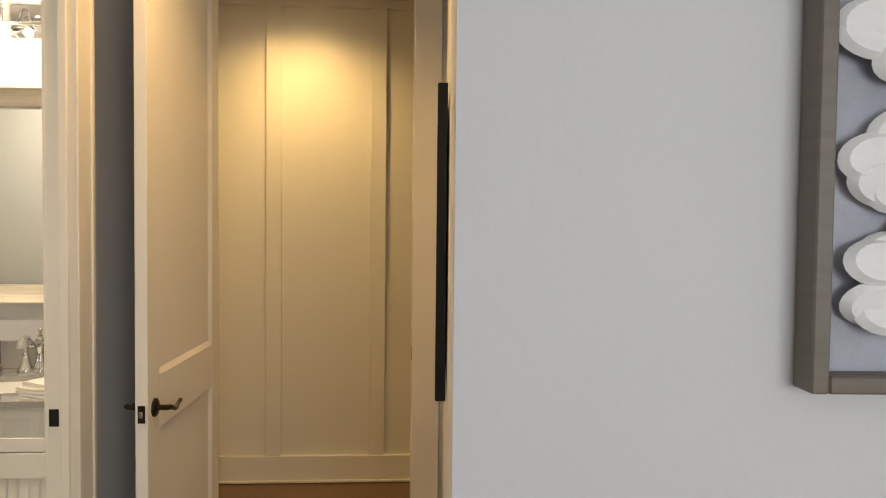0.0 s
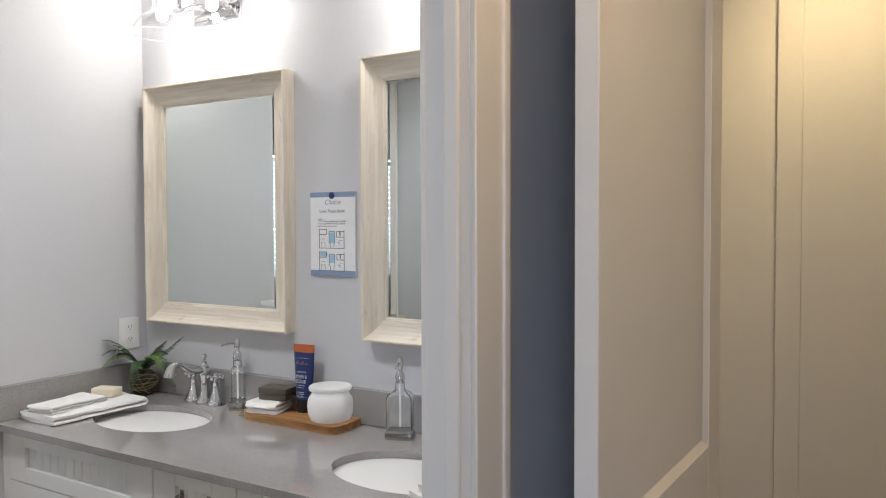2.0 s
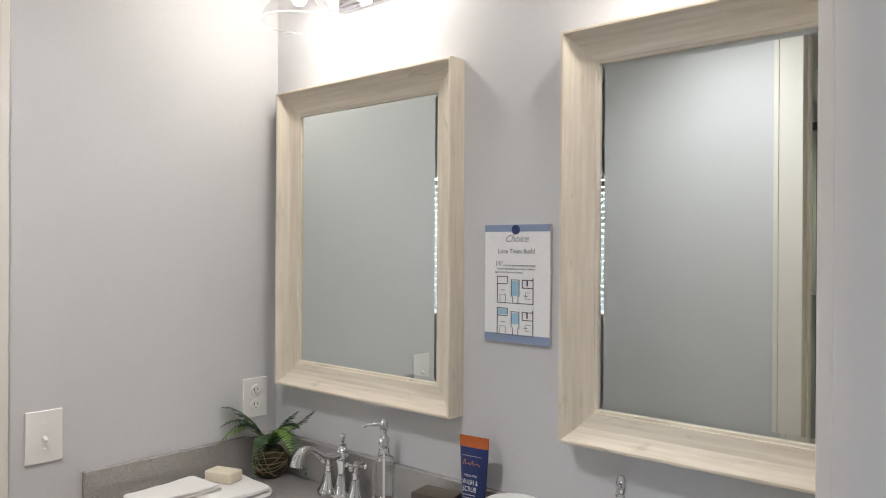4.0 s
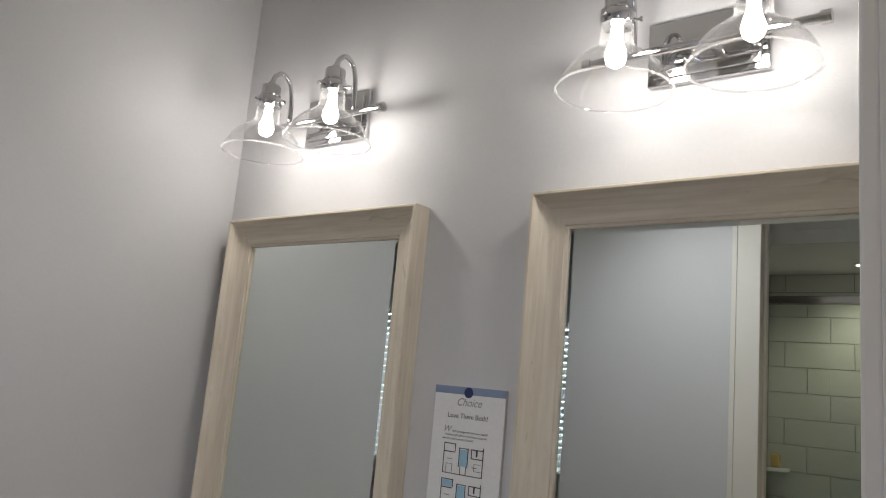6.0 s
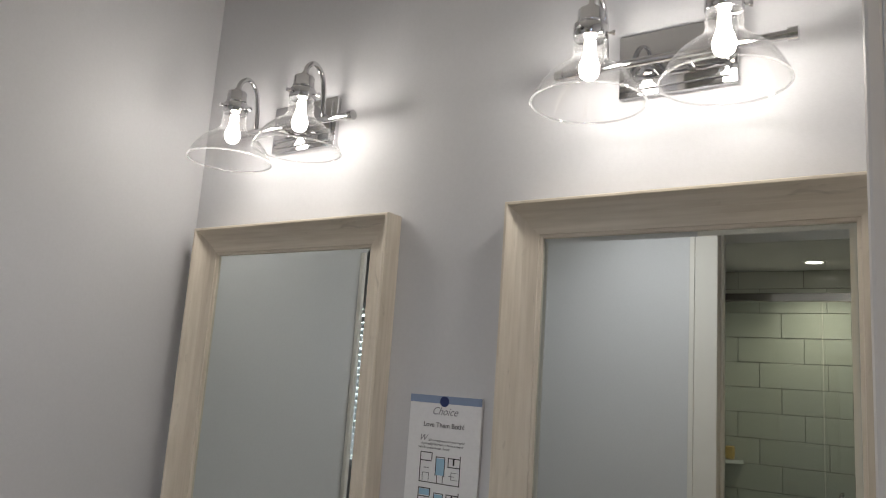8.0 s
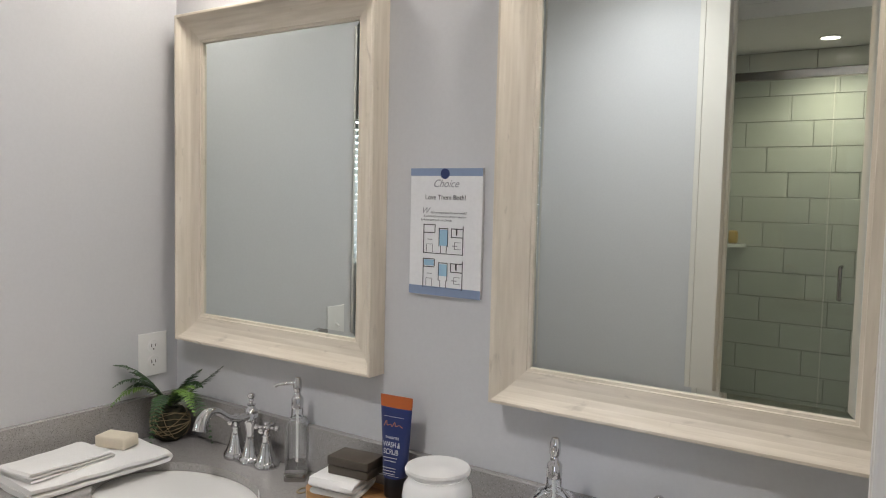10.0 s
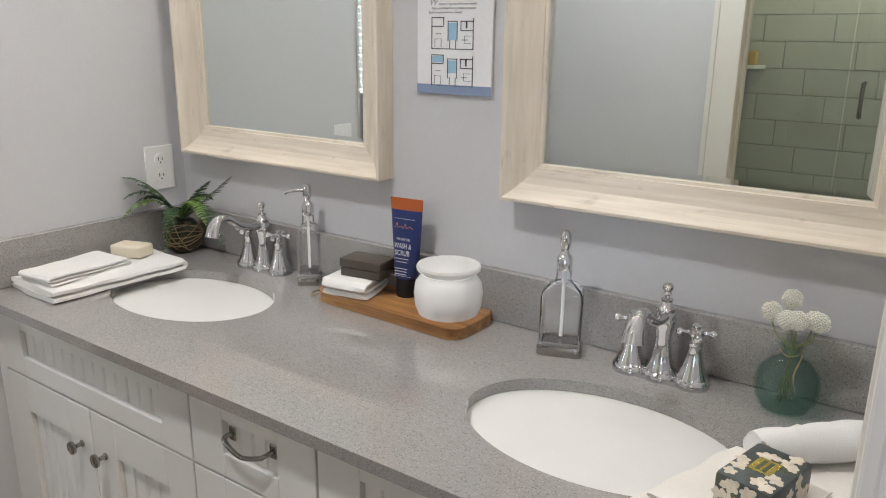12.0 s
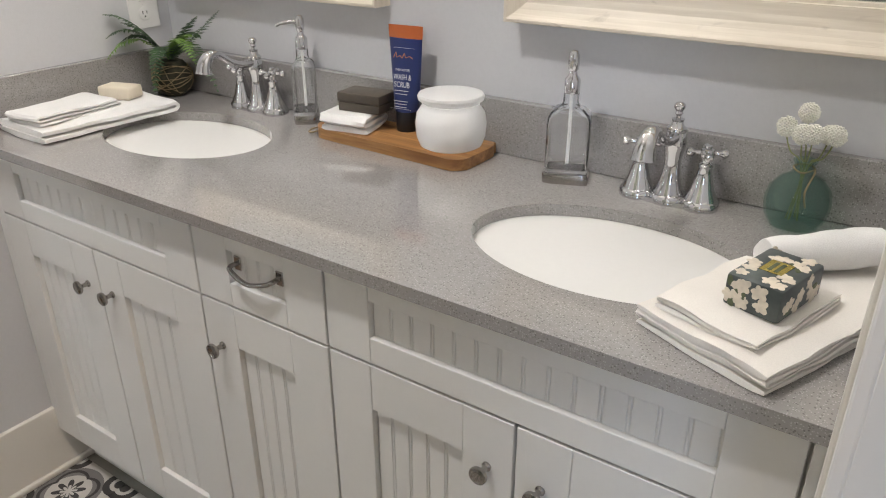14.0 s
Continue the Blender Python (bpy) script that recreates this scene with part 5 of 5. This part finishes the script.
def floral_pack():
    p = base("wrapped_soap", pose(-1.2575, 3.208, TOP + 0.050, 0, 0, 76), "soap bar wrapped in dark floral paper", "soap")
    part("wrapper", box(-0.058, 0.058, -0.038, 0.038, 0, 0.047, 0.006, 2), PACK, p, smooth=True)
    r = random.Random(8)
    for i in range(46):
        face = r.choice("tttfflr")
        u, v = r.uniform(-0.050, 0.050), r.uniform(-0.031, 0.031)
        if face == "t":
            if abs(u) < 0.022 and abs(v) < 0.018:
                continue
            m = Matrix.Translation((u, v, 0.0472))
        elif face == "f":
            m = Matrix.Translation((u, -0.0382, r.uniform(0.008, 0.040))) @ pose(0, 0, 0, 90)
        else:
            s = 1 if face == "r" else -1
            m = Matrix.Translation((s * 0.0582, v, r.uniform(0.008, 0.040))) @ pose(0, 0, 0, 0, 90 * s, 0)
        leaf = i % 4 == 3
        for k in range(1 if leaf else 5):
            a = k * 72 + r.uniform(0, 30)
            sz = r.uniform(0.0046, 0.0066)
            b = lathe([(0, 0.0006), (sz * 0.8, 0.0005), (sz, 0)], 10)
            b.transform(m @ pose(0, 0, 0, 0, 0, a) @ Matrix.Translation((0 if leaf else sz * 0.8, 0, 0)) @ Matrix.Diagonal((1.5 if leaf else 1.2, 0.8, 1, 1)))
            part("printed_flower", b, PACK_LEAF if leaf else PACK_PETAL, p)
    lab = part("gold_label", box(-0.019, 0.019, -0.015, 0.015, 0.0470, 0.0478), GOLD, p, "gold foil label")
    for z in (-0.007, 0.002):
        part("label_line", box(-0.014, 0.014, z, z + 0.005, 0.0478, 0.0481), PACK_LEAF, lab)


floral_pack()
rl = tube(curve([(-0.105, 0, 0.030), (-0.100, 0, 0.030), (-0.03, 0.004, 0.031), (0.05, 0, 0.031), (0.096, -0.004, 0.030), (0.105, -0.004, 0.030)], 6), [0.010, 0.018, 0.024, 0.026] + [0.0285] * 22 + [0.027, 0.024, 0.019, 0.012, 0.008], 22)
wobble(rl, 0.004, 18, 2.0)
wobble(rl, 0.0015, 60, 5.0)
thing("rolled_cloth", rl, TOWEL, "pale rolled cloth behind the wrapped soap", "cloth", smooth=True).matrix_world = pose(-1.222, 3.372, TOP + 0.034, 0, -3, 42) @ Matrix.Diagonal((0.84, 1, 1, 1))
# small cloth and dark soaps on the board
cloth("folded_washcloth", pose(-2.285, 3.572, BT + 0.001, 0, 0, 102), "small white folded washcloth on the board", [(0.112, 0.125, 3, 0.0135, 0, 0, 0)], TOWEL, 21, "towel")
tin = base("soap_tin", pose(-2.262, 3.592, BT + 0.0405, 0, 0, 8), "dark brown rectangular tin resting on the washcloth", "tin")
part("tin_body", box(-0.056, 0.056, -0.036, 0.036, 0, 0.0215, 0.003, 2), DARKSOAP, tin, smooth=True)
part("lid", box(-0.0575, 0.0575, -0.0375, 0.0375, 0.0225, 0.044, 0.003, 2), DARKSOAP, tin, smooth=True)


# fern in a moss ball
def frond(parent, start, end, rise, width, mat, rnd, n=32):
    a, b = Vector(start), Vector(end)
    mid = (a + b) / 2 + Vector((0, 0, rise))
    pts = [(1 - t) ** 2 * a + 2 * t * (1 - t) * mid + t * t * b for t in (i / n for i in range(n + 1))]
    f = part("frond", tube(pts, [0.0016 - 0.0011 * i / n for i in range(n + 1)], 6), mat, parent)
    bm = bmesh.new()
    for i in range(2, n + 1):
        p = pts[i]
        d = (pts[min(i + 1, n)] - pts[i - 1]).normalized()
        side = d.cross(Vector((0, 0, 1)))
        side = side.normalized() if side.length > 0.05 else Vector((1, 0, 0))
        up = side.cross(d)
        w = width * (math.sin(math.pi * min(1, (i / n) * 0.86 + 0.12))) ** 0.8
        for s in (-1, 1):
            tip = p + s * side * w + d * w * 0.35 - up * w * rnd.uniform(0.0, 0.35)
            hw = 0.0024 + 0.0008 * (1 - i / n)
            q1, q2 = p + d * hw, p - d * hw
            m1, m2 = p + (tip - p) * 0.55 + d * hw * 1.1 + up * 0.0014, p + (tip - p) * 0.55 - d * hw * 1.1 + up * 0.0014
            vs = [bm.verts.new(v) for v in (q2, q1, m1, tip, m2)]
            bm.faces.new(vs)
    part("leaf", bm, mat, f)
    return f


fern = base("fern_plant", pose(-2.994, 3.600, TOP), "small green fern in a twine-wrapped moss ball", "plant")
ball = lathe([(0.030, 0.0), (0.044, 0.012), (0.053, 0.034), (0.055, 0.052), (0.050, 0.074), (0.038, 0.092), (0.022, 0.100), (0, 0.101)], 32)
wobble(ball, 0.003, 60, 1.0)
part("moss_ball", ball, MOSS, fern, smooth=True)
rnd = random.Random(12)
for k in range(11):
    tilt, az = rnd.uniform(-70, 70), rnd.uniform(0, 180)
    m = Matrix.Translation((0, 0, 0.051)) @ pose(0, 0, 0, tilt, 0, az)
    pts = [m @ Vector((0.0572 * math.cos(i * math.tau / 36), 0.0572 * math.sin(i * math.tau / 36), rnd.uniform(-0.001, 0.001))) for i in range(37)]
    pts = [Vector((p.x, p.y, max(0.002, p.z))) for p in pts]
    part("twine", tube(pts, 0.0013, 6, caps=False), TWINE, fern)
for e, rise, w, mat in (((-0.070, -0.135, 0.232), 0.07, 0.019, LEAF), ((-0.066, -0.090, 0.205), 0.05, 0.018, LEAF), ((-0.062, -0.165, 0.105), 0.13, 0.018, LEAF_LIGHT), ((0.235, 0.000, 0.250), 0.00, 0.015, LEAF),
                        ((0.190, -0.060, 0.12), 0.13, 0.019, LEAF_LIGHT), ((0.260, -0.055, 0.055), 0.17, 0.018, LEAF), ((0.060, -0.110, 0.010), 0.17, 0.018, LEAF), ((-0.075, -0.100, 0.150), 0.09, 0.018, LEAF), ((0.11, 0.030, 0.165), 0.08, 0.017, LEAF), ((0.150, -0.030, 0.180), 0.06, 0.017, LEAF_LIGHT), ((-0.050, -0.150, 0.175), 0.10, 0.018, LEAF), ((0.130, 0.010, 0.225), 0.03, 0.016, LEAF)):
    frond(fern, (0.002, 0, 0.094), e, rise, w * 1.55, mat, rnd, 26)

# green bottle vase with dried flowers
vs = base("bud_vase", pose(-1.304, 3.603, TOP), "round green glass vase with dried white flowers", "vase")
outer = [(0.030, 0.0), (0.040, 0.004), (0.051, 0.022), (0.0545, 0.046), (0.050, 0.070), (0.036, 0.088), (0.020, 0.097), (0.0165, 0.106), (0.0165, 0.116), (0.0195, 0.120), (0.0195, 0.123)]
inner = [(max(0.012, r - 0.004), z + (0.004 if i == 0 else 0)) for i, (r, z) in enumerate(outer)]
part("glass_body", lathe([(0, 0)] + outer + inner[::-1] + [(0, 0.005)], 40), GREEN_GLASS, vs, "green glass body", True)
rnd = random.Random(5)
for x, y, z in ((-0.040, 0.0, 0.174), (-0.012, 0.012, 0.199), (0.006, -0.018, 0.172), (0.026, 0.014, 0.167), (-0.010, -0.020, 0.170), (0.038, -0.008, 0.172)):
    st = part("stem", tube(curve([(rnd.uniform(-0.015, 0.015), rnd.uniform(-0.015, 0.015), 0.012), (x * 0.15, y * 0.15, 0.11), (x * 0.7, y * 0.7, z - 0.04), (x, y, z - 0.01)], 6), 0.0013, 6), STEM, vs)
    bm = bmesh.new()
    for i in range(150):
        zz = 1 - 2 * (i + 0.5) / 150
        a = i * 2.399963
        r = math.sqrt(1 - zz * zz)
        d = Vector((r * math.cos(a), r * math.sin(a), zz))
        b = bmesh.new()
        bmesh.ops.create_icosphere(b, subdivisions=1, radius=0.0024)
        join(bm, b, Matrix.Translation(Vector((x, y, z)) + d * (0.0150 + rnd.uniform(-0.001, 0.0015))))
    part("flower_head", bm, PETAL, st)
part("twine_tie", tube(curve([(0.0175, 0, 0.108), (0, -0.0175, 0.104), (-0.0175, 0, 0.108), (0, 0.0175, 0.110), (0.0175, 0, 0.106), (0.014, -0.040, 0.080), (0.020, -0.047, 0.055)], 6), 0.0016, 6), TWINE, vs, "twine tied round the neck")

# ---- recessed lamps of the hall ceilings, and one added over the bathroom ----
# the third fixture goes with the added bathroom fill
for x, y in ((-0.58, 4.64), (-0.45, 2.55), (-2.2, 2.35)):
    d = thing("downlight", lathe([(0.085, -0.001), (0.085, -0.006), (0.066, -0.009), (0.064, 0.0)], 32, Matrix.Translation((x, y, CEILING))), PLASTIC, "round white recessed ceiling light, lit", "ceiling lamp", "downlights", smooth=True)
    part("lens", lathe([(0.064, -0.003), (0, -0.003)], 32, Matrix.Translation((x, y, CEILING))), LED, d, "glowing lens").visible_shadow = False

# ---- tiles and boards, piece by piece ----
TW, TH = 0.374, 0.1500
shower_tiles = bpy.data.objects["wall_shower_back"]
tile_mesh = mesh_of("tile", box(-TW / 2 + 0.0015, TW / 2 - 0.0015, 0, 0.009, 0.0015, TH - 0.0015, 0.0015), TILE)
for row in range(-4, 16):
    z = 2.270 - (13 - row) * TH
    lo, hi = max(z, Z0), min(z + TH, 2.528)
    if hi - lo < 0.02:
        continue
    first = -1.955 + ((13 - row - 1) % 3) * TW / 3 - 3 * TW
    for k in range(7):
        a = max(-2.298, first + k * TW)
        b = min(DOOR_X0 - 0.001, first + (k + 1) * TW)
        if b - a < 0.02:
            continue
        whole = b - a > TW - 0.003 and hi - lo > TH - 0.001
        o = new("tile", tile_mesh if whole else mesh_of("tile", box(-(b - a) / 2 + 0.0015, (b - a) / 2 - 0.0015, 0, 0.009, lo - z + 0.0015, hi - z - 0.0015, 0.0015), TILE))
        o.parent = shower_tiles
        o.matrix_local = Matrix.Translation(((a + b) / 2, 0.2401, z))
FT = 0.226
ft_mesh = mesh_of("tile", box(-FT / 2 + 0.001, FT / 2 - 0.001, -FT / 2 + 0.001, FT / 2 - 0.001, -0.006, 0.0, 0.0008), FLOOR_TILE)
floor_ob = bpy.data.objects["floor"]
for i in range(9):
    for j in range(8):
        cx, cy = WEST + FT / 2 + i * FT, 3.12 - FT / 2 - j * FT
        if cx > DOOR_X0 or cy < SOUTH - 0.1:
            continue
        o = new("tile", ft_mesh)
        o.parent = floor_ob
        o.matrix_local = Matrix.Translation((cx, cy, Z0))
hall_floor = bpy.data.objects["floor_hall"]
plank = mesh_of("plank", box(-1.5, 1.5, -0.068, 0.068, -0.004, 0.001, 0.001), WOOD_FLOOR)
for j in range(12):
    o = new("plank", plank)
    o.parent = hall_floor
    o.matrix_local = Matrix.Translation((0.05 + (j % 3) * 0.2, 3.30 + j * 0.1375, Z0 - 0.001))

# the plan above is in its own units: bring all to metres, with the floor at zero
for o in [o for o in scene.objects if o.parent is None and o is not cam]:
    if o.type == "LIGHT":
        o.location = Vector((o.location.x * UNIT, o.location.y * UNIT, (o.location.z - Z0) * UNIT))
    else:
        o.matrix_world = Matrix.Scale(UNIT, 4) @ Matrix.Translation((0, 0, -Z0)) @ o.matrix_world
